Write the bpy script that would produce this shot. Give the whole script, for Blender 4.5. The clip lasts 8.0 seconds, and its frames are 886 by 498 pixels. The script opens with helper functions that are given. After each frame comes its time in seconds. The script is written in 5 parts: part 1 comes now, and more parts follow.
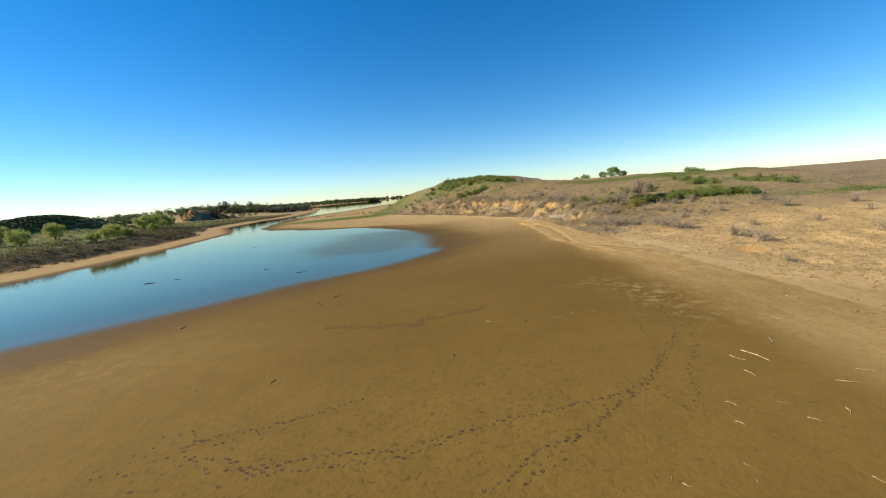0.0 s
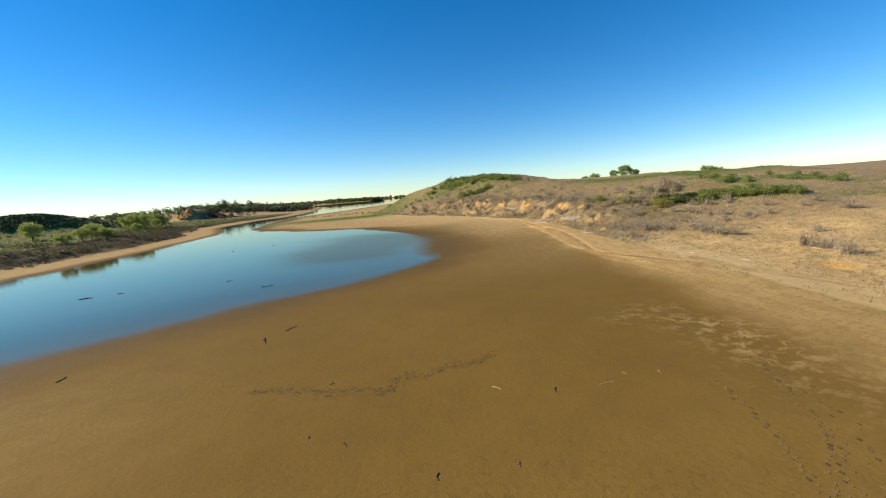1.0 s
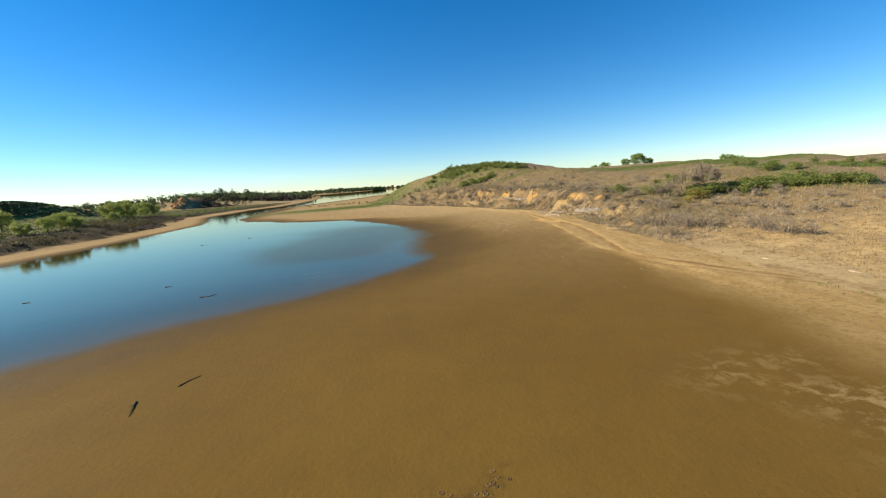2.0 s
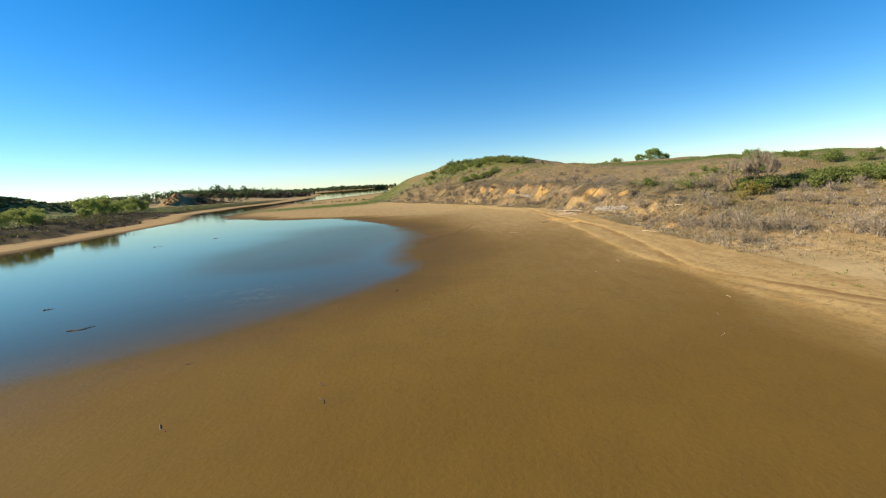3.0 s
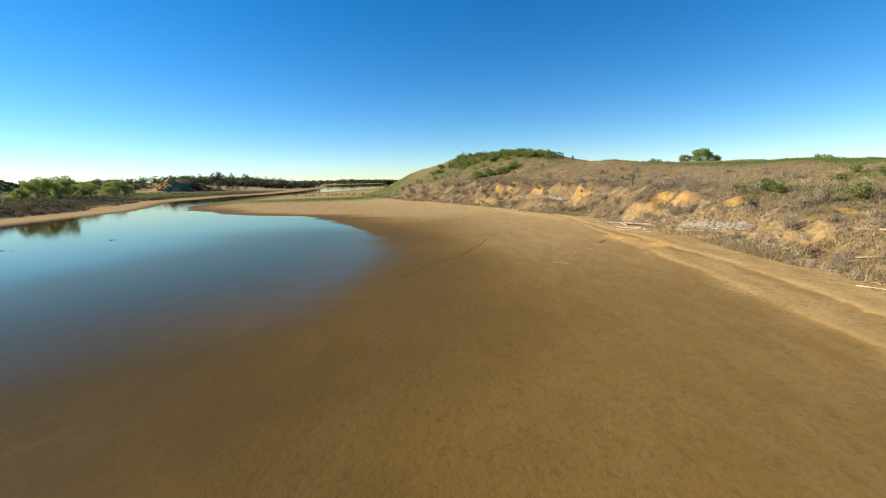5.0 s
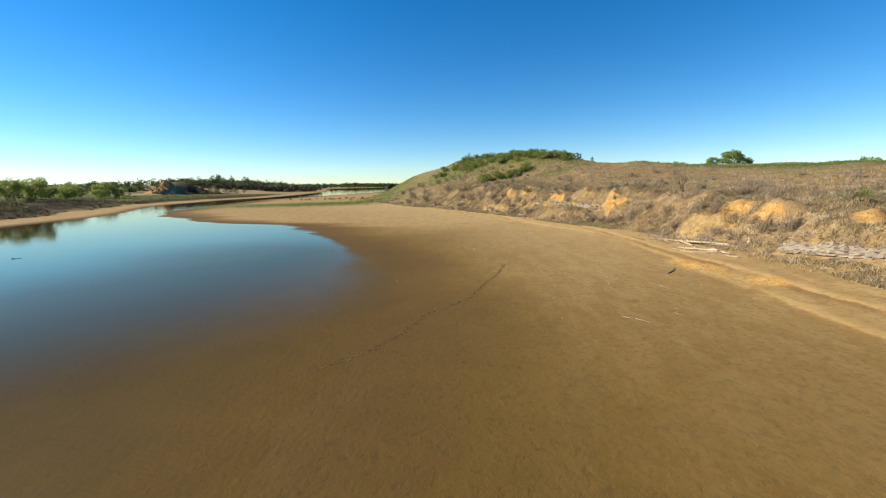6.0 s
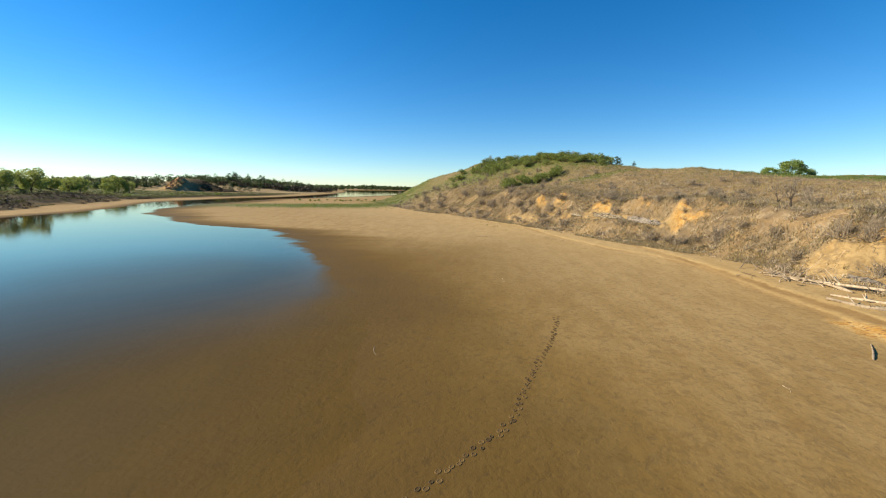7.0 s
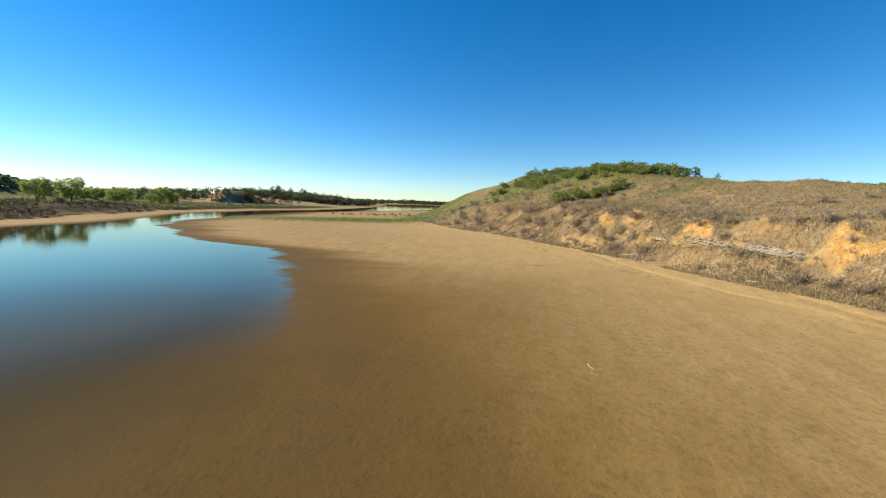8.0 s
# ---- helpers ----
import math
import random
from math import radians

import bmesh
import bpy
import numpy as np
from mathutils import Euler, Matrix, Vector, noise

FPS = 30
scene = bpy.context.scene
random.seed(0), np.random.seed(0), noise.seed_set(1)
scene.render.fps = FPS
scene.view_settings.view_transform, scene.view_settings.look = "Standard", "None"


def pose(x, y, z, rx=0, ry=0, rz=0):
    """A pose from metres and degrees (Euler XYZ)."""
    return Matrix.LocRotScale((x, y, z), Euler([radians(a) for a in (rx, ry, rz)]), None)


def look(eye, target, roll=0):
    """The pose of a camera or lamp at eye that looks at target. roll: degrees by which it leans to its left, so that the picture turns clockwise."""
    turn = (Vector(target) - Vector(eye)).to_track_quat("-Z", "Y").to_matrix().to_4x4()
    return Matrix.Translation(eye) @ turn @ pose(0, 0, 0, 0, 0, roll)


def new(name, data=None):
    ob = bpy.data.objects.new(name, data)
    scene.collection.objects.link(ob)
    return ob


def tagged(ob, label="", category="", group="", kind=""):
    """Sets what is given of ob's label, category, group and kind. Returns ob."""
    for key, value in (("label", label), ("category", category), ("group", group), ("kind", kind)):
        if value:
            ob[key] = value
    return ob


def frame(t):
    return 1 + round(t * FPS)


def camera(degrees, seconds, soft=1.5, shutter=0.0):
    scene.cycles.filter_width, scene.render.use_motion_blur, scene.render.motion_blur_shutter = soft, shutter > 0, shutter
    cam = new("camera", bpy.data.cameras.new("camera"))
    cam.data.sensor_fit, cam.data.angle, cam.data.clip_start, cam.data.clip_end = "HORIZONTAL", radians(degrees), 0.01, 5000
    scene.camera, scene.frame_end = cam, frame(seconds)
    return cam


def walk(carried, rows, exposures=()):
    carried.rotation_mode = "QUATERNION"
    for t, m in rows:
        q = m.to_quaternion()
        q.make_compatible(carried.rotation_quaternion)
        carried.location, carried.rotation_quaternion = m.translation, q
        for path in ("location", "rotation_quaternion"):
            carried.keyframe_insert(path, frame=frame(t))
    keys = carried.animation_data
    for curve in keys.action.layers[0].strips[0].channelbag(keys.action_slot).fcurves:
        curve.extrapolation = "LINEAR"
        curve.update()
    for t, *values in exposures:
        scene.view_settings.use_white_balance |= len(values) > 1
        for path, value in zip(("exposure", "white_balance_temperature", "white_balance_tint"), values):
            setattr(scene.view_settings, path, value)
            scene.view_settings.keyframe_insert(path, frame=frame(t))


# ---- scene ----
cam = camera(97.0, 8.0, 1.1)
PATH = [
    (0, (0.514, 1.759, 10.276), (0.497, 3.739, 9.994), -4.5),
    (0.5, (0.989, 7.215, 10.198), (0.963, 9.194, 9.915), -4.8),
    (1, (1.477, 12.46, 10.021), (1.443, 14.44, 9.738), -4.3),
    (1.5, (1.926, 17.83, 9.799), (1.883, 19.809, 9.512), -3.9),
    (1.7, (2.123, 20.123, 9.687), (2.075, 22.097, 9.374), -3.9),
    (2.8, (3.147, 34.01, 8.347), (3.104, 35.98, 8.006), -4.1),
    (3, (3.391, 36.395, 8.189), (3.331, 38.365, 7.853), -3.6),
    (3.5, (3.805, 42.625, 7.835), (3.723, 44.596, 7.507), -2.3),
    (4, (4.058, 48.89, 7.587), (3.973, 50.86, 7.254), -2.3),
    (4.5, (4.187, 55.24, 7.293), (4.101, 57.211, 6.963), -2.3),
    (4.7, (4.143, 57.711, 7.229), (4.06, 59.679, 6.882), -1.6),
    (5.8, (3.784, 71.755, 7.105), (3.665, 73.724, 6.776), -0.6),
    (6, (3.666, 74.373, 7.079), (3.545, 76.343, 6.754), -0.8),
    (6.5, (3.217, 80.953, 6.92), (3.089, 82.925, 6.615), -0.3),
    (7, (2.824, 87.37, 6.748), (2.627, 89.338, 6.447), 1.0),
    (7.5, (2.304, 93.949, 6.558), (1.994, 95.905, 6.282), 1.4),
    (8, (1.505, 100.208, 6.494), (1.116, 102.157, 6.265), 1.8),
]
walk(cam, [(t, look(eye, target, roll)) for t, eye, target, roll in PATH])

# ---------------------------------------------------------------- sky and sun
SUN_AZ, SUN_EL = radians(-88), radians(30)  # from straight ahead, minus: to the west
world = bpy.data.worlds.new("sky")
scene.world = world
world.use_nodes = True
wn = world.node_tree.nodes
sky = wn.new("ShaderNodeTexSky")
sky.sky_type, sky.sun_disc = "NISHITA", False
sky.sun_elevation, sky.sun_rotation = SUN_EL, SUN_AZ
sky.altitude, sky.air_density, sky.dust_density, sky.ozone_density = 300, 0.95, 0.0, 3.0
tint = wn.new("ShaderNodeHueSaturation")
tint.inputs["Saturation"].default_value = 1.3
cast = wn.new("ShaderNodeMix")
cast.data_type, cast.blend_type = "RGBA", "MULTIPLY"
cast.inputs["Factor"].default_value, cast.inputs[7].default_value = 1.0, (0.86, 0.95, 1.03, 1)
world.node_tree.links.new(sky.outputs[0], cast.inputs[6])
world.node_tree.links.new(cast.outputs[2], tint.inputs["Color"])
world.node_tree.links.new(tint.outputs[0], wn["Background"].inputs[0])
wn["Background"].inputs[1].default_value = 0.09
sun = new("sun", bpy.data.lights.new("sun", "SUN"))
sun.data.energy, sun.data.angle, sun.data.color = 5.0, radians(0.53), (1.0, 0.84, 0.62)
sun_way = Vector((math.sin(SUN_AZ) * math.cos(SUN_EL), math.cos(SUN_AZ) * math.cos(SUN_EL), math.sin(SUN_EL)))
sun.matrix_world = look(sun_way * 50, (0, 0, 0))
scene.view_settings.exposure = 0.74


# ---------------------------------------------------------------- materials
class Shade:
    """A node material, with short calls for its nodes."""

    def __init__(self, name, rough_=0.9, metal=0.0):
        self.mat = bpy.data.materials.new(name)
        self.mat.use_nodes = True
        self.n, self.l = self.mat.node_tree.nodes, self.mat.node_tree.links
        self.bsdf = self.n["Principled BSDF"]
        self.bsdf.inputs["Roughness"].default_value = rough_
        self.bsdf.inputs["Metallic"].default_value = metal
        self.bsdf.inputs["Specular IOR Level"].default_value = 0.3
        self.place = self.n.new("ShaderNodeNewGeometry").outputs["Position"]

    def put(self, socket, value):
        if hasattr(value, "is_output"):
            self.l.new(value, socket)
        else:
            socket.default_value = (*value, 1) if isinstance(value, tuple) and len(value) == 3 and socket.type == "RGBA" else value

    def noise(self, scale, detail=4.0, roughness=0.55, distortion=0.0, where=None):
        q = self.n.new("ShaderNodeTexNoise")
        self.l.new(where or self.place, q.inputs["Vector"])
        for k, v in (("Scale", scale), ("Detail", detail), ("Roughness", roughness), ("Distortion", distortion)):
            q.inputs[k].default_value = v
        return q.outputs["Fac"]

    def cells(self, scale, feature="F1", where=None):
        q = self.n.new("ShaderNodeTexVoronoi")
        q.feature = feature
        self.l.new(where or self.place, q.inputs["Vector"])
        q.inputs["Scale"].default_value = scale
        return q.outputs["Distance"]

    def stretch(self, sx, sy, sz, turn=0.0):
        q = self.n.new("ShaderNodeMapping")
        self.l.new(self.place, q.inputs["Vector"])
        q.inputs["Scale"].default_value, q.inputs["Rotation"].default_value = (sx, sy, sz), (0, 0, radians(turn))
        return q.outputs[0]

    def attr(self, name):
        q = self.n.new("ShaderNodeAttribute")
        q.attribute_name = name
        return q.outputs["Fac"]

    def step(self, v, a, b, lo=0.0, hi=1.0):
        q = self.n.new("ShaderNodeMapRange")
        q.interpolation_type = "SMOOTHSTEP"
        self.l.new(v, q.inputs[0])
        for k, u in enumerate((a, b, lo, hi)):
            q.inputs[k + 1].default_value = u
        return q.outputs[0]

    def sum(self, op, a, b):
        q = self.n.new("ShaderNodeMath")
        q.operation = op
        self.put(q.inputs[0], a)
        self.put(q.inputs[1], b)
        return q.outputs[0]

    def mix(self, fac, a, b):
        q = self.n.new("ShaderNodeMix")
        q.data_type = "RGBA"
        self.put(q.inputs["Factor"], fac)
        self.put(q.inputs[6], a)
        self.put(q.inputs[7], b)
        return q.outputs[2]

    def random(self, kind="object"):
        if kind == "object":
            return self.n.new("ShaderNodeObjectInfo").outputs["Random"]
        return self.n.new("ShaderNodeNewGeometry").outputs["Random Per Island"]

    def bump(self, height, strength=0.3, distance=0.05, under=None):
        q = self.n.new("ShaderNodeBump")
        q.inputs["Strength"].default_value, q.inputs["Distance"].default_value = strength, distance
        self.l.new(height, q.inputs["Height"])
        if under:
            self.l.new(under, q.inputs["Normal"])
        self.l.new(q.outputs[0], self.bsdf.inputs["Normal"])
        return q.outputs[0]

    def done(self, color, roughness=None):
        self.put(self.bsdf.inputs["Base Color"], color)
        if roughness is not None:
            self.put(self.bsdf.inputs["Roughness"], roughness)
        return self.mat


def ground_material():
    s = Shade("ground")
    s.bsdf.inputs["Specular IOR Level"].default_value = 0.15
    big, mid, fine = s.noise(0.045, 4), s.noise(0.45, 5, 0.6), s.noise(5.0, 5, 0.65)
    grain = s.noise(40.0, 3, 0.6)
    # mud: dry crust and damp patches
    mud = s.mix(s.step(big, 0.35, 0.65), (0.145, 0.085, 0.013), (0.168, 0.101, 0.017))
    mud = s.mix(s.step(mid, 0.40, 0.70, 0, 0.3), mud, (0.120, 0.073, 0.016))
    mud = s.mix(s.step(s.noise(11.0, 4, 0.6), 0.5, 0.72, 0, 0.25), mud, (0.185, 0.115, 0.036))
    mud = s.mix(s.sum("MULTIPLY", s.attr("dry"), s.step(mid, 0.25, 0.7, 1.0, 0.6)), mud, (0.225, 0.143, 0.034))
    mud = s.mix(s.step(fine, 0.52, 0.78, 0, 0.22), mud, (0.098, 0.058, 0.017))
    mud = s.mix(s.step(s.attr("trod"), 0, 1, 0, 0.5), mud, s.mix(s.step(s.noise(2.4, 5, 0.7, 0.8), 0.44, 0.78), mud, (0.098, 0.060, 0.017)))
    mud = s.mix(s.sum("MULTIPLY", s.attr("wet"), s.step(mid, 0.2, 0.75, 0.7, 1.0)), mud, (0.098, 0.059, 0.013))
    mud = s.mix(s.sum("MULTIPLY", s.attr("seep"), s.step(s.noise(2.8, 4, 0.75, 0.5), 0.42, 0.62, 0.0, 0.7)), mud, (0.078, 0.043, 0.012))
    # trodden dents: darker where the hollow bump below dips
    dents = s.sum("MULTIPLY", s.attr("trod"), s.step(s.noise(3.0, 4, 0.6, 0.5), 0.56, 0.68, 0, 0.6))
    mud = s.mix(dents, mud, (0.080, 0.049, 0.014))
    mud = s.mix(0.1, mud, (0.045, 0.027, 0.008))
    # pale crust stains
    crust = s.sum("MULTIPLY", s.attr("crust"), s.step(s.noise(1.1, 6, 0.7, 0.5), 0.47, 0.62))
    mud = s.mix(s.sum("MULTIPLY", crust, 0.65), mud, (0.336, 0.241, 0.095))
    # sand strip at the foot of the bluff
    streak = s.noise(1.0, 5, 0.6, 0.4, s.stretch(0.9, 0.3, 1.0))
    sand = s.mix(s.step(streak, 0.35, 0.65), (0.325, 0.216, 0.078), (0.405, 0.283, 0.115))
    sand = s.mix(s.step(s.noise(0.5, 5, 0.7), 0.55, 0.72, 0, 0.7), sand, (0.238, 0.133, 0.045))
    sand = s.mix(s.step(fine, 0.5, 0.8, 0, 0.5), sand, (0.190, 0.132, 0.068))
    sand = s.mix(s.step(s.noise(3.2, 4, 0.65, 0.6), 0.46, 0.66, 0, 0.6), sand, (0.190, 0.130, 0.062))
    sand = s.mix(s.sum("MULTIPLY", s.attr("dry"), s.step(fine, 0.35, 0.75, 0.8, 0.35)), sand, (0.480, 0.360, 0.175))
    col = s.mix(s.attr("sand"), mud, sand)
    # the two wave-cut steps: a dark foot under a pale crest
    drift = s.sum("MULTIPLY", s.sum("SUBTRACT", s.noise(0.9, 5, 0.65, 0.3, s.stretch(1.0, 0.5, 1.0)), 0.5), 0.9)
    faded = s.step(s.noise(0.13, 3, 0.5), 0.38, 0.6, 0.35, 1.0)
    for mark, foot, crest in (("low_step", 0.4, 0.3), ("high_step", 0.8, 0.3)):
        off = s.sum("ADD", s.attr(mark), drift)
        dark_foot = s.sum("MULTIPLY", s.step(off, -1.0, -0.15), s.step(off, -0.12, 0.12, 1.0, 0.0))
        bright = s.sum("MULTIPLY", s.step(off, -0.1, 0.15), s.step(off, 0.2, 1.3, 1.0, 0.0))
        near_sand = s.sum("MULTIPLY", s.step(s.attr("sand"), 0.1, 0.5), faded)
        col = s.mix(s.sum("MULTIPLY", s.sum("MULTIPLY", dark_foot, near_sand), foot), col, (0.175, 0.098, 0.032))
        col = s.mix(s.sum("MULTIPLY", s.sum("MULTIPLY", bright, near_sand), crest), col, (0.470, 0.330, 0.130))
    # bare earth of the bluff: brown, orange and pale clays
    clay = s.mix(s.step(s.noise(0.35, 4, 0.6, 0.5), 0.42, 0.60), (0.205, 0.155, 0.090), (0.265, 0.182, 0.088))
    clay = s.mix(s.step(s.noise(0.9, 4, 0.6, 0.8), 0.52, 0.64), clay, (0.330, 0.262, 0.160))
    clay = s.mix(s.step(fine, 0.48, 0.68, 0, 0.75), clay, (0.140, 0.100, 0.060))
    col = s.mix(s.attr("clay"), col, clay)
    ochre = s.mix(s.step(s.noise(2.2, 5, 0.65, 0.6), 0.38, 0.64), (0.420, 0.225, 0.050), (0.480, 0.335, 0.130))
    clods = s.noise(1.3, 8, 0.75, 0.5)
    ochre = s.mix(s.step(s.noise(6.0, 4, 0.6, 0.5), 0.5, 0.68), ochre, (0.215, 0.120, 0.046))
    col = s.mix(s.attr("ochre"), col, ochre)
    pale = s.mix(s.step(s.noise(1.6, 5, 0.65, 1.0), 0.4, 0.62), (0.370, 0.262, 0.115), (0.250, 0.170, 0.070))
    col = s.mix(s.attr("pale"), col, pale)
    # dry turf and green turf
    turf = s.mix(s.step(mid, 0.35, 0.65), (0.345, 0.262, 0.122), (0.275, 0.208, 0.100))
    turf = s.mix(s.step(fine, 0.45, 0.7), turf, (0.225, 0.168, 0.082))
    turf = s.mix(s.step(big, 0.5, 0.7, 0, 0.5), turf, (0.270, 0.185, 0.090))
    turf = s.mix(s.sum("MULTIPLY", s.attr("dry"), s.step(fine, 0.35, 0.7, 0.95, 0.5)), turf, (0.480, 0.340, 0.150))
    col = s.mix(s.attr("turf"), col, turf)
    green = s.mix(s.step(s.noise(0.7, 5, 0.65), 0.4, 0.62), (0.091, 0.119, 0.025), (0.140, 0.154, 0.042))
    col = s.mix(s.sum("MULTIPLY", s.attr("green"), s.step(s.noise(0.25, 5, 0.6), 0.3, 0.5)), col, green)
    # dark peaty bank on the far shore; also paints the mound's shaded side
    peat_and_shade = s.mix(s.step(mid, 0.35, 0.65), (0.066, 0.046, 0.019), (0.040, 0.029, 0.013))
    col = s.mix(s.attr("peat_and_shade"), col, peat_and_shade)
    col = s.mix(s.sum("MULTIPLY", s.attr("broken"), s.step(clods, 0.46, 0.64, 0, 0.6)), col, (0.130, 0.094, 0.056))
    under = s.bump(mid, 0.35, 0.12)
    clumps = s.sum("MULTIPLY", s.noise(2.4, 3, 0.6, 0.8), s.step(s.attr("trod"), 0, 0.8, 0.35, 1.0))
    under = s.bump(clumps, 0.15, 0.12, under)
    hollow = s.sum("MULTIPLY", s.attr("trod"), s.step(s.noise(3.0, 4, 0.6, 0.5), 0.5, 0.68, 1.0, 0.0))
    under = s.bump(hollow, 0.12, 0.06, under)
    under = s.bump(fine, 0.32, 0.06, under)
    s.bump(grain, 0.15, 0.012, under)
    return s.done(col, s.step(s.attr("wet"), 0.2, 1.0, 0.95, 0.85))


def plain_material(name, a, b, scale, roughness=0.85, dark=None, vary=0.35, by="object", bump=0.3, depth=0.02, stretch=None):
    """Two tones in a noise, a third in its dips, and a shift of tone from piece to piece."""
    s = Shade(name, roughness)
    where = s.stretch(*stretch) if stretch else None
    n1, n2 = s.noise(scale, 5, 0.6, 0.3, where), s.noise(scale * 5, 4, 0.6)
    col = s.mix(s.step(n1, 0.35, 0.65), a, b)
    if dark:
        col = s.mix(s.step(n2, 0.5, 0.72, 0, 0.7), col, dark)
    q = s.n.new("ShaderNodeHueSaturation")
    s.l.new(s.step(s.random(by), 0, 1, 1 - vary, 1 + vary), q.inputs["Value"])
    s.l.new(col, q.inputs["Color"])
    s.bump(n2, bump, depth)
    return s.done(q.outputs[0])


def leaf_material(name, a, b, through_=0.35):
    s = Shade(name, 0.6)
    r = s.random("island")
    col = s.mix(s.step(r, 0.0, 1.0), a, b)
    col = s.mix(s.step(s.noise(0.4, 3), 0.35, 0.65, 0, 0.5), col, tuple(0.6 * v for v in a))
    mat = s.done(col)
    thin, mix = s.n.new("ShaderNodeBsdfTranslucent"), s.n.new("ShaderNodeMixShader")
    s.l.new(col, thin.inputs["Color"])
    mix.inputs[0].default_value = through_
    s.l.new(s.bsdf.outputs[0], mix.inputs[1])
    s.l.new(thin.outputs[0], mix.inputs[2])
    s.l.new(mix.outputs[0], s.n["Material Output"].inputs[0])
    return mat


def water_material():
    m = bpy.data.materials.new("water")
    m.use_nodes = True
    n, l = m.node_tree.nodes, m.node_tree.links
    n.remove(n["Principled BSDF"])
    clear, gloss, facing, mix = (n.new("ShaderNode" + k) for k in ("BsdfTransparent", "BsdfGlossy", "LayerWeight", "MixShader"))
    share = n.new("ShaderNodeMapRange")
    clear.inputs[0].default_value = (0.98, 0.98, 0.93, 1)
    gloss.inputs["Color"].default_value = (0.84, 0.71, 0.54, 1)
    share.interpolation_type = "SMOOTHSTEP"
    share.inputs["From Min"].default_value, share.inputs["To Min"].default_value = 0.62, 0.012
    geo, noise_, bump = n.new("ShaderNodeNewGeometry"), n.new("ShaderNodeTexNoise"), n.new("ShaderNodeBump")
    noise_.inputs["Scale"].default_value, noise_.inputs["Detail"].default_value = 2.6, 3
    bump.inputs["Strength"].default_value, bump.inputs["Distance"].default_value = 1.0, 0.0042
    l.new(geo.outputs["Position"], noise_.inputs["Vector"])
    l.new(noise_.outputs["Fac"], bump.inputs["Height"])
    l.new(bump.outputs[0], gloss.inputs["Normal"])
    l.new(bump.outputs[0], facing.inputs["Normal"])
    l.new(facing.outputs["Facing"], share.inputs["Value"])
    thin, film = n.new("ShaderNodeMapRange"), n.new("ShaderNodeMath")
    thin.interpolation_type, film.operation = "SMOOTHSTEP", "MULTIPLY"
    for k, v in enumerate((0.0, 0.06, 0.12, 1.0)):
        thin.inputs[k + 1].default_value = v
    l.new(share.outputs[0], film.inputs[0])
    l.new(thin.outputs[0], film.inputs[1])
    ruffle, sheen, broken = n.new("ShaderNodeAttribute"), n.new("ShaderNodeMapRange"), n.new("ShaderNodeMapRange")
    lessened = n.new("ShaderNodeMath")
    lessened.operation = "MULTIPLY"
    broken.inputs["To Min"].default_value, broken.inputs["To Max"].default_value = 1.0, 0.66
    l.new(ruffle.outputs["Fac"], broken.inputs["Value"])
    l.new(film.outputs[0], lessened.inputs[0])
    l.new(broken.outputs[0], lessened.inputs[1])
    l.new(lessened.outputs[0], mix.inputs[0])
    ruffle.attribute_name = "ruffle"
    sheen.inputs["To Min"].default_value, sheen.inputs["To Max"].default_value = 0.02, 0.16
    l.new(ruffle.outputs["Fac"], sheen.inputs["Value"])
    l.new(sheen.outputs[0], gloss.inputs["Roughness"])
    silt, murk = n.new("ShaderNodeBsdfDiffuse"), n.new("ShaderNodeMixShader")
    silt.inputs[0].default_value = (0.075, 0.062, 0.034, 1)
    deep, cloudy = n.new("ShaderNodeAttribute"), n.new("ShaderNodeMapRange")
    deep.attribute_name = "depth"
    for k, v in enumerate((0.01, 0.32, 0.0, 0.9)):
        cloudy.inputs[k + 1].default_value = v
    l.new(deep.outputs["Fac"], cloudy.inputs["Value"])
    l.new(deep.outputs["Fac"], thin.inputs["Value"])
    l.new(cloudy.outputs[0], murk.inputs[0])
    l.new(clear.outputs[0], murk.inputs[1])
    l.new(silt.outputs[0], murk.inputs[2])
    l.new(murk.outputs[0], mix.inputs[1])
    l.new(gloss.outputs[0], mix.inputs[2])
    l.new(mix.outputs[0], n["Material Output"].inputs[0])
    return m


GROUND, WATER = ground_material(), water_material()
TWIG = plain_material("bare_twigs", (0.36, 0.295, 0.20), (0.25, 0.205, 0.14), 2.0, vary=0.3, by="island")
BARK = plain_material("bark", (0.117, 0.090, 0.062), (0.070, 0.055, 0.039), 3.0, dark=(0.039, 0.031, 0.023))
DRIFT = plain_material("bleached_wood", (0.46, 0.375, 0.25), (0.33, 0.255, 0.16), 3.0, 0.8, (0.17, 0.125, 0.08), stretch=(3, 3, 0.6))
DARKWOOD = plain_material("wet_wood", (0.085, 0.060, 0.040), (0.05, 0.036, 0.025), 4.0, 0.7)
STRAW = leaf_material("dry_grass", (0.57, 0.44, 0.200), (0.37, 0.285, 0.122), 0.45)
PALESTRAW = leaf_material("pale_dry_grass", (0.58, 0.43, 0.205), (0.40, 0.285, 0.13), 0.45)
DULL = leaf_material("dull_dry_grass", (0.44, 0.36, 0.20), (0.29, 0.24, 0.13), 0.4)
FRESH = leaf_material("fresh_grass", (0.22, 0.27, 0.05), (0.14, 0.20, 0.04), 0.4)
WILLOW = leaf_material("willow_leaves", (0.36, 0.40, 0.10), (0.25, 0.31, 0.075), 0.5)
SCRUB = leaf_material("scrub_leaves", (0.21, 0.26, 0.06), (0.29, 0.33, 0.085), 0.5)
YELLOW = leaf_material("yellowing_leaves", (0.36, 0.30, 0.06), (0.26, 0.23, 0.05))
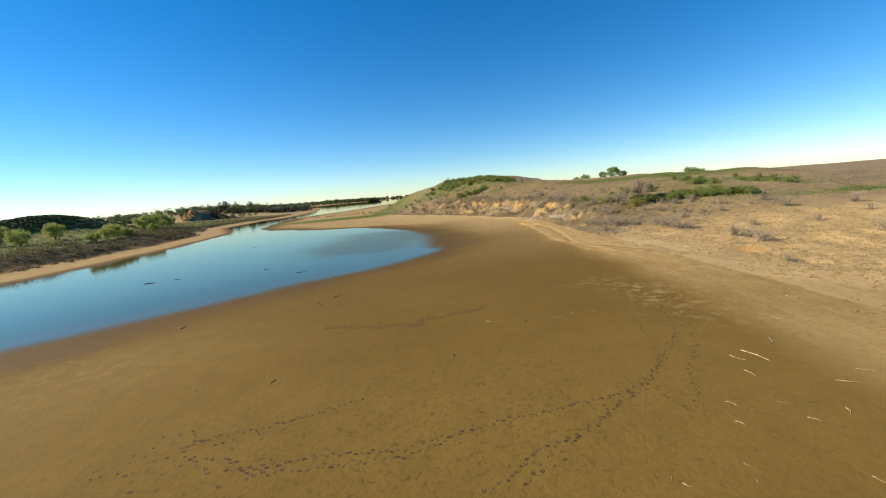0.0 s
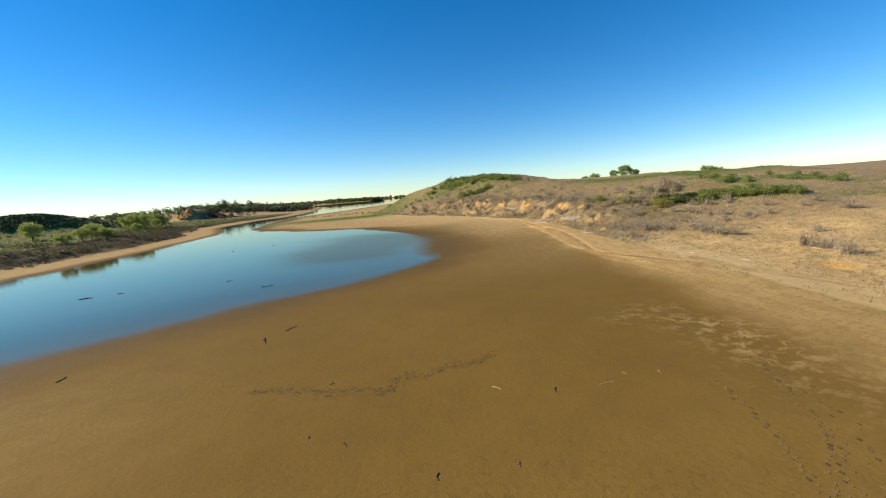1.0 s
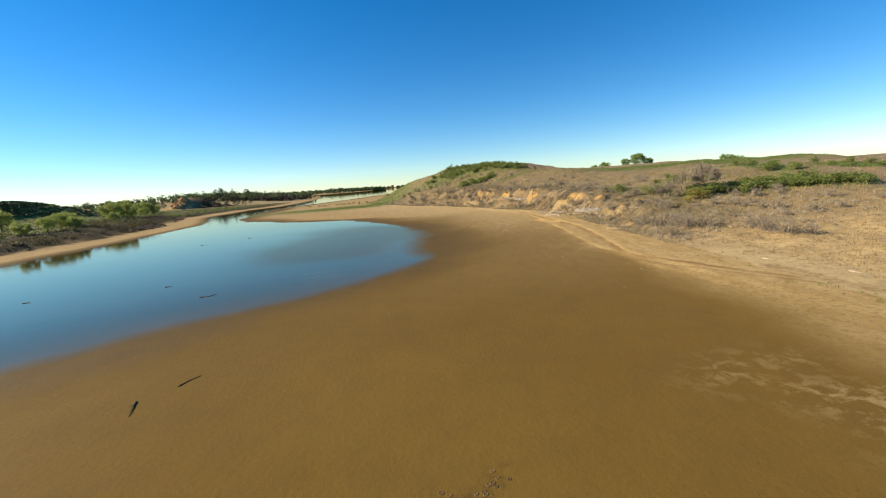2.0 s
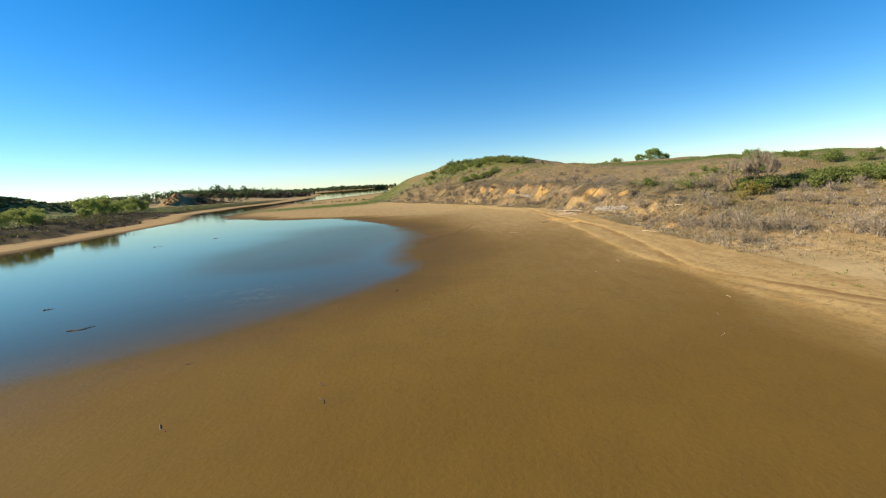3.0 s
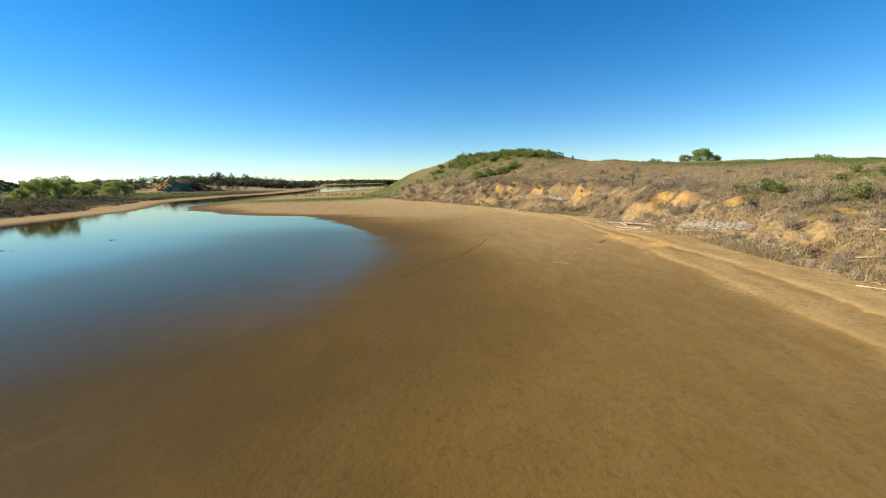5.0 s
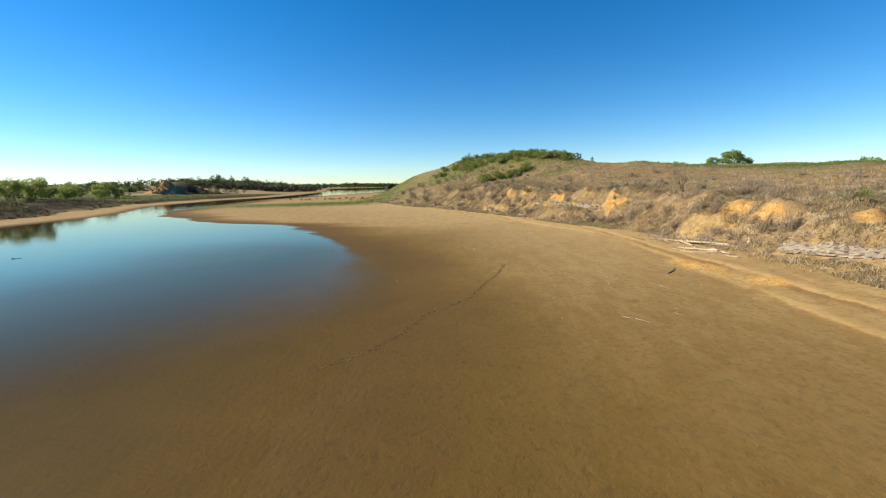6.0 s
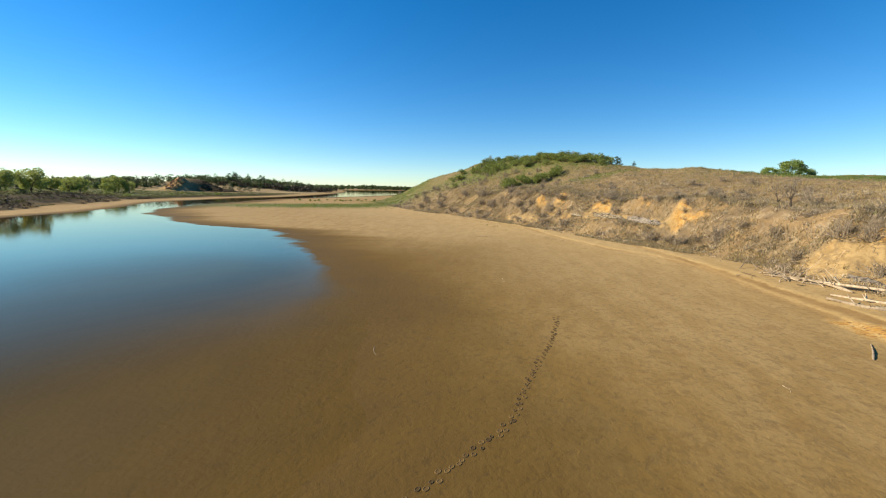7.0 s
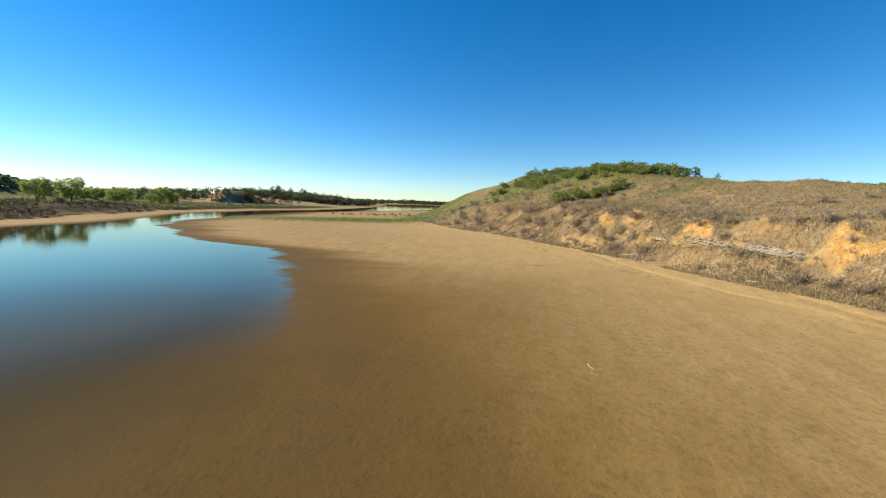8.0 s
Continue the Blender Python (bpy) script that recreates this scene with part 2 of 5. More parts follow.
NEEDLE = leaf_material("cedar_needles", (0.045, 0.075, 0.026), (0.075, 0.105, 0.036), 0.15)
WOODLAND = leaf_material("woodland_leaves", (0.13, 0.165, 0.05), (0.08, 0.115, 0.04), 0.3)
BROWNWOOD = leaf_material("leafless_woodland", (0.085, 0.066, 0.038), (0.048, 0.038, 0.022), 0.2)
BRUSH = plain_material("dead_brush", (0.42, 0.345, 0.225), (0.29, 0.235, 0.152), 2.0, vary=0.5, by="island")
FOLIAGE = leaf_material("cottonwood_leaves", (0.34, 0.43, 0.12), (0.24, 0.33, 0.09), 0.5)
THICKET = leaf_material("budding_thicket", (0.16, 0.145, 0.05), (0.085, 0.072, 0.03), 0.3)
RANK = leaf_material("rank_grass", (0.13, 0.14, 0.04), (0.09, 0.08, 0.03), 0.3)
STONE = plain_material("pale_sandstone", (0.440, 0.372, 0.250), (0.340, 0.280, 0.185), 1.5, 0.9, (0.240, 0.190, 0.122), bump=0.5, depth=0.015, stretch=(1, 1, 4))
GREYSTONE = plain_material("grey_shale", (0.245, 0.210, 0.160), (0.175, 0.152, 0.120), 1.5, 0.85, (0.133, 0.117, 0.094), bump=0.5, depth=0.015, stretch=(1, 1, 4))
REDSTONE = plain_material("red_rock", (0.430, 0.250, 0.100), (0.320, 0.175, 0.072), 0.8, 0.9, (0.150, 0.082, 0.042), bump=0.5, depth=0.03)
DAMP = plain_material("trodden_mud", (0.125, 0.077, 0.021), (0.098, 0.060, 0.016), 6.0, 0.8, by="island")


# ---------------------------------------------------------------- the lie of the land
def smooth(e0, e1, v):
    k = np.clip((v - e0) / (e1 - e0), 0, 1)
    return k * k * (3 - 2 * k)


def lattice(i, j, seed):
    h = (i.astype(np.int64) * 374761393 + j.astype(np.int64) * 668265263 + seed * 974634777) & 0xFFFFFFFF
    h = ((h ^ (h >> 13)) * 1274126177) & 0xFFFFFFFF
    return ((h ^ (h >> 16)) & 0xFFFF) / 65535.0


def value_noise(x, y, seed=0):
    i, j = np.floor(x), np.floor(y)
    u, v = x - i, y - j
    u, v = u * u * (3 - 2 * u), v * v * (3 - 2 * v)
    a, b = lattice(i, j, seed), lattice(i + 1, j, seed)
    c, d = lattice(i, j + 1, seed), lattice(i + 1, j + 1, seed)
    return (a + (b - a) * u) * (1 - v) + (c + (d - c) * u) * v - 0.5


def rough(x, y, size, octaves=4, seed=0):
    out, amp = 0.0, 1.0
    for k in range(octaves):
        out = out + amp * value_noise(x / size + 31.7 * k, y / size - 17.3 * k, seed + k)
        size, amp = size / 2.03, amp * 0.5
    return out


def bell(x, y, cx, cy, rx, ry, turn=0.0):
    c, s = math.cos(math.radians(turn)), math.sin(math.radians(turn))
    u, v = (x - cx) * c + (y - cy) * s, -(x - cx) * s + (y - cy) * c
    return np.exp(-0.5 * ((u / rx) ** 2 + (v / ry) ** 2))


# foot of the bluff, east of the mud: x at each y
TOE_Y = (-400, 0, 60, 100, 122, 138, 150, 168, 178, 195, 240, 262, 330, 450, 700, 2000, 5000)
TOE_X = (26, 25, 25, 25, 23.5, 15.5, 10, 0, -6, -19, -42, -50, -40, -5, 90, 500, 1500)
# west edge of the mud flat (water's east shore) and the water's west shore
EAST_Y = (-400, -40, 0, 24, 31, 40, 47, 53, 57, 62, 68, 76, 86, 96, 106, 112, 118, 127, 137, 146, 149, 153, 162, 170, 186, 228, 290, 330, 400, 500, 700, 1000, 1500, 5000)
EAST_X = (-95, -85, -62, -43, -36, -29, -22, -16, -11, -6.5, -2.6, -0.8, 0, -0.6, -3, -5.5, -9.3, -15.5, -23.5, -31, -42, -51, -63, -73, -86, -98, -110, -106, -95, -85, -70, -20, 300, 3000)
WEST_Y = (-400, 0, 60, 100, 120, 145, 172, 200, 228, 290, 330, 400, 500, 600, 820, 1000, 1300, 1500, 1750, 1760, 5000)
WEST_X = (-150, -92, -81, -80, -82, -86, -93, -108, -123, -133, -127, -136, -158, -185, -255, -330, -400, -300, -250, -1500, -1500)


# two low wave-cut steps in the sand
STRANDS = (
    ((-40, 30, 45, 55, 62, 73, 82, 91, 100, 112, 122, 128, 132, 140, 154, 170), (27.5, 26.0, 24.2, 22.4, 21.2, 20.3, 20.8, 21.2, 21.3, 21.5, 21.4, 19.8, 16.9, 13.6, 9.4, -0.7)),
    ((-40, 30, 45, 55, 60, 67, 71, 78, 91, 98, 104, 108, 122, 133, 149, 161), (28, 27, 25.4, 23.6, 22.8, 21.6, 21.9, 23.0, 24.6, 23.7, 23.4, 22.8, 22.0, 20.4, 15.0, 6.8)),
)


def strand_lines(x, y):
    """Metres inland of each wave-cut step."""
    return [x - np.interp(y, sy, sx) + 0.5 * rough(y, y * 0 + 3.0 + 9 * k, 6.0, 3, 44 + 7 * k) for k, (sy, sx) in enumerate(STRANDS)]


def toe_distance(x, y):
    """Metres inland from the foot of the bluff."""
    f = lambda q: np.interp(q, TOE_Y, TOE_X)
    slope = (f(y + 6) - f(y - 6)) / 12
    return (x - f(y) + 0.9 * rough(y, y * 0 + 7.0, 9.0, 3, 40)) / np.sqrt(1 + slope ** 2)


# the bluff's height and the rise behind it along the shore, and the hills behind
TALL_Y = (0, 45, 65, 80, 110, 134, 150, 170, 200, 240, 262)
TALL = (0.5, 0.1, 0.2, 1.6, 3.5, 4.7, 4.4, 5.7, 4.9, 0.6, 1.0)
BACK = (1.0, 0.8, 0.6, 0.0, 1.6, 0.0, 0.0, 0.7, 1.3, 0.0, 1.5)
HILLS = (
    (11.1, 25, 238, 24, 18, 0), (4.9, -2, 226, 16, 16, 0), (9.6, -25, 253, 18, 20, 0), (4.95, 51, 249, 30, 25, 0),
    (4.6, 95, 225, 35, 35, 0), (2.85, 37, 163, 18, 18, 0), (0.2, 60, 140, 25, 22, 0), (2.4, 110, 150, 40, 35, 0),
    (0.7, 240, 50, 80, 60, 0), (5.9, 20, 195, 16, 16, 0), (2.7, 150, 330, 90, 60, 0), (0.7, 330, 60, 90, 90, 0),
    (2.3, 70, 100, 22, 22, 0), (-2.2, 190, 165, 38, 38, 0), (-0.8, 88, 113, 16, 14, 0), (1.3, 130, 162, 16, 12, 0),
)


OCHRES = (  # bare ochre faces and rusty sand: x, y, reach along and across
    (25.5, 132.8, 2.2, 1.5), (23.0, 140.8, 1.6, 2.2), (20.1, 147.1, 2.2, 1.3), (15.9, 156.5, 2.2, 1.5), (13.5, 158.6, 1.6, 1.2), (17.6, 151.1, 1.5, 1.0), (16.0, 151.0, 1.3, 0.8),
    (30.8, 111.0, 2.4, 1.6), (30.0, 115.7, 1.7, 1.1), (31.2, 116.4, 2.0, 1.0), (28.4, 118.0, 2.0, 0.8), (25.5, 135.6, 0.9, 1.3), (32.4, 115.2, 1.7, 1.0), (31.6, 109.8, 1.6, 1.0),
    (32.7, 104.8, 1.5, 1.0), (29.7, 84.8, 1.6, 1.0), (29.1, 81.8, 1.4, 1.0), (37.5, 97.3, 1.7, 1.0), (34.2, 97.0, 2.4, 0.9), (36.5, 47.6, 1.8, 1.4), (37.0, 40.2, 1.6, 1.0),
    (21.9, 105.0, 4.0, 1.0), (22.8, 101.3, 2.6, 0.8), (-259, 394, 17, 14),
)


BEDS = (((19.0, 146.7, 3.4), (24.2, 136.4, 3.1)), ((28.7, 106.9, 1.6), (31.2, 98.7, 2.3)))  # rock beds along the bluff


def land(x, y):
    """Height of the ground."""
    d = toe_distance(x, y)
    tall = np.interp(y, TALL_Y, TALL)
    run = np.interp(y, (0, 60, 80, 120, 140, 165, 200), (9, 9, 7, 6, 6, 8, 13))
    gully = rough(x * 0.5, y, 7.0, 4, 3)
    low_step, high_step = strand_lines(x, y)
    strip = 0.52 * smooth(-7, 5, d) + smooth(38, 66, y) * (0.12 * smooth(-0.3, 0.3, low_step) + 0.12 * smooth(-0.3, 0.3, high_step)) * (1 - smooth(150, 175, y))
    bluff = tall * smooth(2.5, 2.5 + run, d + 2.6 * gully * smooth(2, 5, d))
    back = np.interp(y, TALL_Y, BACK) * smooth(8, 30, d) + 0.9 * gully * smooth(6, 14, d)
    hills = sum(a * bell(x, y, cx, cy, rx, ry, turn) for a, cx, cy, rx, ry, turn in HILLS) * smooth(3, 40, d)
    face = smooth(3, 5, d) * (1 - smooth(9, 15, d)) * smooth(70, 90, y) * (1 - smooth(160, 200, y))
    rills = (0.9 * rough(x, y, 3.2, 3, 46) + 0.5 * rough(x * 0.6, y, 1.3, 2, 48)) * face + 0.35 * rough(x, y, 3.0, 3, 47) * smooth(5, 12, d)
    rills = rills + (0.35 - 1.5 * np.abs(rough(x * 0.7, y, 2.4, 3, 49))) * face
    hills = hills - 2.2 * smooth(230, 600, x)
    # small broken faces in the bluff
    for cx, cy, rx, ry in OCHRES:
        if cx > -100:
            rills = rills - 0.16 * bell(x, y, cx - 0.9, cy - 0.5, 0.8, ry, 60) + 0.10 * bell(x, y, cx + 0.9, cy + 0.5, 0.8, ry, 60)
    east = strip + rills + bluff + back + hills + 0.5 * rough(x, y, 23, 3, 9) * smooth(10, 30, d)
    # mud flat between bluff and water
    e, w = shore_distance(x, y)
    flat = 0.014 * np.clip(e, 0, 12) + 0.003 * np.clip(e, 0, 80) + 0.05 * rough(x, y, 9, 5, 5)
    deep = np.maximum(e, w)
    bed = np.where(deep > 0, np.where(e > w, flat, west_land(x, y, w)), np.maximum((0.014 + 0.026 * smooth(104, 124, y)) * deep, -0.6) + 0.05 * rough(x, y, 9, 5, 5))
    north = smooth(3150, 3300, y)
    for (x0, y0, z0), (x1, y1, z1) in BEDS:
        long = math.dist((x0, y0), (x1, y1))
        u, v = ((x - x0) * (x1 - x0) + (y - y0) * (y1 - y0)) / long, ((x - x0) * (y0 - y1) + (y - y0) * (x1 - x0)) / long
        near = np.exp(-(v / 1.5) ** 4) * smooth(-1.5, 0.5, u) * (1 - smooth(long - 0.5, long + 1.5, u))
        east = east * (1 - near) + near * (z0 + (z1 - z0) * u / long + 0.6 * np.abs(v) * np.sign(v) - bed)
    return (bed + east) * (1 - north) + north * (3 + 6 * rough(x, y, 400, 2, 50))


def shore_distance(x, y):
    """Metres from the water's edge: over the mud to the east, over the beach to the west."""
    e = x - np.interp(y, EAST_Y, EAST_X) + (1.3 + 0.8 * smooth(105, 130, y)) * rough(x, y, 9, 5, 21) * smooth(20, 60, y) * (1 - 0.5 * smooth(170, 200, y))
    e = e + 4.0 * rough(x * 0.25, y, 2.2, 5, 25) * smooth(112, 130, y) * (1 - smooth(175, 200, y))
    w = np.interp(y, WEST_Y, WEST_X) - x + 2.5 * rough(x, y, 17, 4, 22)
    return e, w


def west_land(x, y, w):
    beach = 0.025 * np.clip(w, 0, 14) + 0.1 * smooth(9, 16, w)
    near = 1 - 0.85 * smooth(205, 255, y)
    cut = w + 6 * rough(x, y, 14, 4, 30)
    scarp = (1.5 * smooth(15.5, 17.5, cut) + 1.1 * smooth(21, 24, cut + 3 * rough(x, y, 9, 3, 34))) * near
    back = 0.3 * smooth(40, 120, w) + 1.1 * smooth(90, 220, w) + 0.5 * rough(x, y, 40, 3, 31) * smooth(25, 60, w)
    ridge = 9.6 * bell(x, y, -203, 209, 21, 12.5, 53) + 6.8 * bell(x, y, -238, 163, 33, 16, 53) + 6.4 * bell(x, y, -345, 190, 66, 33, 51)
    u, v = (x + 247) * 0.777 + (y - 402) * 0.629, -(x + 247) * 0.629 + (y - 402) * 0.777
    u = u + 3.0 * rough(x, y, 11, 3, 35)
    mound = 12.5 * (1 - smooth(0.15, 1.1, np.sqrt((np.where(u < -6, (u + 6) / 13, (u + 6) / 37)) ** 2 + (v / 14) ** 2))) * (1 + 0.55 * rough(x, y, 7, 4, 33))
    wood = 7.0 * bell(x, y, -290, 540, 75, 55, 30) + 5.0 * bell(x, y, -380, 470, 60, 60, 0)
    far = (1.5 + 3 * rough(x, y, 150, 2, 51)) * smooth(20, 150, w) * smooth(450, 700, y)
    return beach + scarp + back + (ridge + mound + wood) * smooth(20, 60, w) + far


def mesh_from(name, verts, faces, material, flat=True):
    me = bpy.data.meshes.new(name)
    me.from_pydata(np.asarray(verts, float).reshape(-1, 3).tolist() if not isinstance(verts, list) else verts, [], faces)
    me.materials.append(material)
    me.shade_flat() if flat else me.shade_smooth()
    return me


# ---------------------------------------------------------------- ground and water
def spread(marks, grow, reach):
    """Grid lines: even steps between marks (from, to, step), then growing outward to reach."""
    lines = np.concatenate([np.arange(a, b, step) for a, b, step in marks])
    step = marks[-1][2]
    up = [lines[-1]]
    while up[-1] < reach:
        step *= grow
        up.append(up[-1] + step)
    step, down = marks[0][2], [lines[0]]
    while down[-1] > -reach:
        step *= grow
        down.append(down[-1] - step)
    return np.concatenate([down[:0:-1], lines, up[1:]])


# a dark damp seep that wanders over the mud
SEEP = ((-9.6, 32.0), (-7.6, 32.0), (-6.5, 31.8), (-4.9, 31.2), (-3.8, 31.5), (-2.1, 31.1), (-1.6, 32.8), (-0.1, 32.5), (1.0, 33.8), (2.2, 33.7), (3.7, 34.9))


def seep_cover(x, y):
    """1 along the seep, 0 away from it."""
    best = np.full(np.shape(x), 9.0)
    wx, wy = x + 0.5 * rough(x, y, 1.6, 3, 64), y + 0.5 * rough(x, y, 1.6, 3, 65)
    for (x0, y0), (x1, y1) in zip(SEEP, SEEP[1:]):
        u = np.clip(((wx - x0) * (x1 - x0) + (wy - y0) * (y1 - y0)) / ((x1 - x0) ** 2 + (y1 - y0) ** 2), 0, 1)
        best = np.minimum(best, np.hypot(wx - x0 - u * (x1 - x0), wy - y0 - u * (y1 - y0)))
    return 1 - smooth(0.1, 0.55, best)


def masks(x, y, z):
    """What covers the ground at each point, 0 to 1."""
    d = toe_distance(x, y)
    e, w = shore_distance(x, y)
    westside = smooth(-2, 2, w)
    n1, n2, n3 = rough(x, y, 6, 4, 60), rough(x, y, 2.5, 3, 61), rough(x, y, 26, 3, 62)
    sand = smooth(-7, -1, d + 2.0 * n1) * (1 - smooth(235, 262, y))
    sand = np.maximum(sand, np.maximum(0.8 * smooth(-30, -7, d + 7 * n3) * smooth(90, 122, y), 0.8 * smooth(-27, -6, d + 8 * n3) * smooth(48, 80, y)) * (1 - smooth(235, 262, y)))
    soft = 1 - smooth(42, 75, y)
    shelf = smooth(0, 1, (strand_lines(x, y)[0] + 0.8 * n2 + 1.2 * n1 + 1.6 + 3 * soft) / (2.2 + 6 * soft)) * smooth(25, 60, y) * (1 - smooth(128, 150, y))
    sand = np.maximum(sand * (1 - 0.45 * (1 - shelf) * (1 - smooth(85, 112, y))), 0.85 * shelf * (1 - smooth(235, 262, y)))
    west_sand = smooth(1.5, 5, w) * (1 - smooth(14, 18, w + 5 * n1) * (1 - smooth(340, 380, y))) * (1 - smooth(45, 70, w + 15 * n3))
    sand = np.maximum(sand * (1 - westside), west_sand)
    sand = np.maximum(sand, 0.95 * smooth(4, 17, e + 5 * n3) * smooth(112, 150, y) * (1 - westside))
    sand = sand * (1 - 0.85 * smooth(2.0, 4.5, d + 2 * n2) * smooth(60, 78, y) * (1 - westside))
    turf = smooth(4.0, 8.0, d + 5 * n1 + 2 * n2 - 2.5 * smooth(70, 90, y) * (1 - smooth(150, 175, y)))
    turf = np.maximum(turf * (1 - westside), smooth(16, 24, w + 6 * n1) * westside)
    face = smooth(1.5, 4, d) * (1 - smooth(9, 16, d + 5 * n3)) * smooth(66, 84, y) * (1 - smooth(158, 200, y))
    clay = 0.8 * face * smooth(0.12, 0.36, n1 + 0.6 * n2)
    clay = np.maximum(clay, smooth(2.0, 4.5, d + 2 * n2) * smooth(60, 78, y) * (1 - westside) * 0.9)
    broken = np.maximum(face, smooth(2, 6, d) * (1 - smooth(20, 45, d)) * 0.7)
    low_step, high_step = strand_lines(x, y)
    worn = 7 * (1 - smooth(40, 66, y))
    turf = np.maximum(turf, 0.75 * face * smooth(-0.25, 0.05, n2 + 0.5 * n1))
    ochre = np.clip(sum(1.25 * bell(x, y, cx, cy, 0.62 * rx, 0.62 * ry, 104) for cx, cy, rx, ry in OCHRES), 0, 1)
    ochre = smooth(0.55, 0.85, ochre * (1 + 1.5 * n1 + 3.0 * n2))
    seam = np.clip(sum(1.2 * bell(x, y, cx, cy, rx, ry, turn) for cx, cy, rx, ry, turn in SEAMS), 0, 1)
    pale = smooth(0.42, 0.62, seam * (1 + 1.3 * n2 + 0.6 * n1))
    turf = turf * (1 - 0.92 * np.maximum(clay, np.maximum(ochre, pale)))
    wet = (1 - smooth(1.0, 12, e + 3 * n1 + 4 * n3)) * (1 - smooth(0.2, 0.5, z)) * (1 - westside) + (1 - smooth(0.5, 3.0, w)) * westside
    wet = np.maximum(np.clip(wet, 0, 1), np.where(z < 0, 1.0, 0.0))
    dry = np.where(d > 3, 1 - smooth(62, 92, y), np.maximum(0.6 * (1 - smooth(17, 32, y + 8 * n3)), np.maximum(0.9 * bell(x, y, -22, 26, 8, 7, 20), 0.5 * smooth(95, 135, y + 10 * n3) * smooth(-30, -8, d + 6 * n1) * (1 - smooth(235, 262, y)))) * smooth(4, 14, e + 4 * n3)) * (1 - westside)
    sand = sand * (1 - 0.9 * wet * (1 - westside))
    crust = np.clip(bell(x, y, 17.6, 37.2, 2.2, 1.1, -30) + bell(x, y, 18.2, 34, 1.6, 2.2, 0) + 0.55 * bell(x, y, 14.5, 40.5, 1.8, 0.9, 30) + 0.55 * bell(x, y, 17.6, 41, 1.0, 0.7, 0) + 0.5 * bell(x, y, 19, 29.5, 2.6, 2.6, 0) + 0.3 * bell(x, y, -26, 26, 7, 4, 30) + bell(x, y, -18, 69, 5, 0.9, 14) + bell(x, y, -13.2, 67, 1.3, 1.3, 10), 0, 1)
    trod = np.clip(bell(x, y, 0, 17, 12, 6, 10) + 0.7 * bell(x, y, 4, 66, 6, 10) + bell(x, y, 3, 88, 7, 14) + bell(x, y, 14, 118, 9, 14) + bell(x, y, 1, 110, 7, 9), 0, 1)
    peat_and_shade = westside * smooth(13.5, 16, w + 6 * rough(x, y, 14, 4, 30)) * (1 - smooth(28, 38, w + 8 * n1)) * (1 - smooth(350, 390, y))
    # shade on the mound's right side, put in as dark colour
    peat_and_shade = np.maximum(peat_and_shade, 0.9 * smooth(0.25, 0.45, bell(x, y, -228, 414, 16, 13, 39)))
    green = green_cover(x, y) + 1.6 * bell(x, y, -58, 222, 26, 9, 15) * (1 - westside)
    green = np.maximum(green, 1.3 * smooth(24, 36, w + 12 * n3) * westside * smooth(-0.7, -0.3, n3) * (1 - smooth(330, 420, y)) * (1 - smooth(0.2, 0.5, bell(x, y, -247, 402, 22, 13, 39))))
    return {"sand": sand, "turf": turf, "clay": clay, "wet": wet, "crust": crust, "trod": trod, "dry": dry, "peat_and_shade": peat_and_shade, "green": np.clip(green, 0, 1), "ochre": ochre, "broken": broken, "low_step": np.clip(low_step - worn, -6, 6), "high_step": np.clip(high_step - worn, -6, 6), "pale": pale, "seep": seep_cover(x, y)}


SEAMS = (  # pale clay seams: x, y, reach along and across, turn
    (19.8, 144.6, 3.4, 0.6, 115), (22.6, 139.0, 3.2, 0.6, 118), (29.8, 102.2, 2.6, 0.6, 100), (28.0, 115.2, 2.0, 0.7, 110),
    (28.4, 116.6, 2.4, 0.9, 110), (28.8, 107.1, 1.8, 0.7, 100), (11.8, 155.7, 2.6, 0.6, 120), (31.7, 95.8, 2.4, 0.8, 100), (12.3, 140.0, 2.2, 0.4, 110), (15.2, 153.5, 2.2, 0.5, 110), (28.5, 53.0, 5.0, 0.6, 95), (9.0, 160.0, 3.0, 0.5, 120),
)
GREENS = (  # hollows of green scrub on the hills: x, y, reach along and across, turn
    (7, 210, 16, 7.5, -42), (24, 196, 13, 4.0, -55), (14, 214, 13, 6, -45), (14.2, 183, 5, 3.0, -10), (-30, 262, 10, 14, 0),
    (55, 89.5, 9.5, 2.2, -22), (39.5, 105.5, 5, 1.3, -65), (68, 107.5, 8, 2.6, 76), (79, 97, 5, 2.0, -50), (98, 172, 26, 8, -15), (72, 167.5, 16, 5, 4), (66.5, 126, 5, 2.2, -60), (27, 172.5, 5, 1.6, 10), (39.3, 108, 5, 1.2, -75), (42, 100.5, 2.5, 1.0, -40), (85, 81.5, 8, 1.8, 0), (82, 104, 6, 3.0, -55), (49, 106, 5, 2.0, -30),
)


def green_cover(x, y):
    return np.clip(sum(1.3 * bell(x, y, *g) for g in GREENS), 0, 1)


GX = spread([(-48, 12, 0.5), (12, 32, 0.3), (32, 46, 0.5)], 1.035, 4700)
GY = spread([(8, 170, 0.5)], 1.035, 4700)


GZ = []


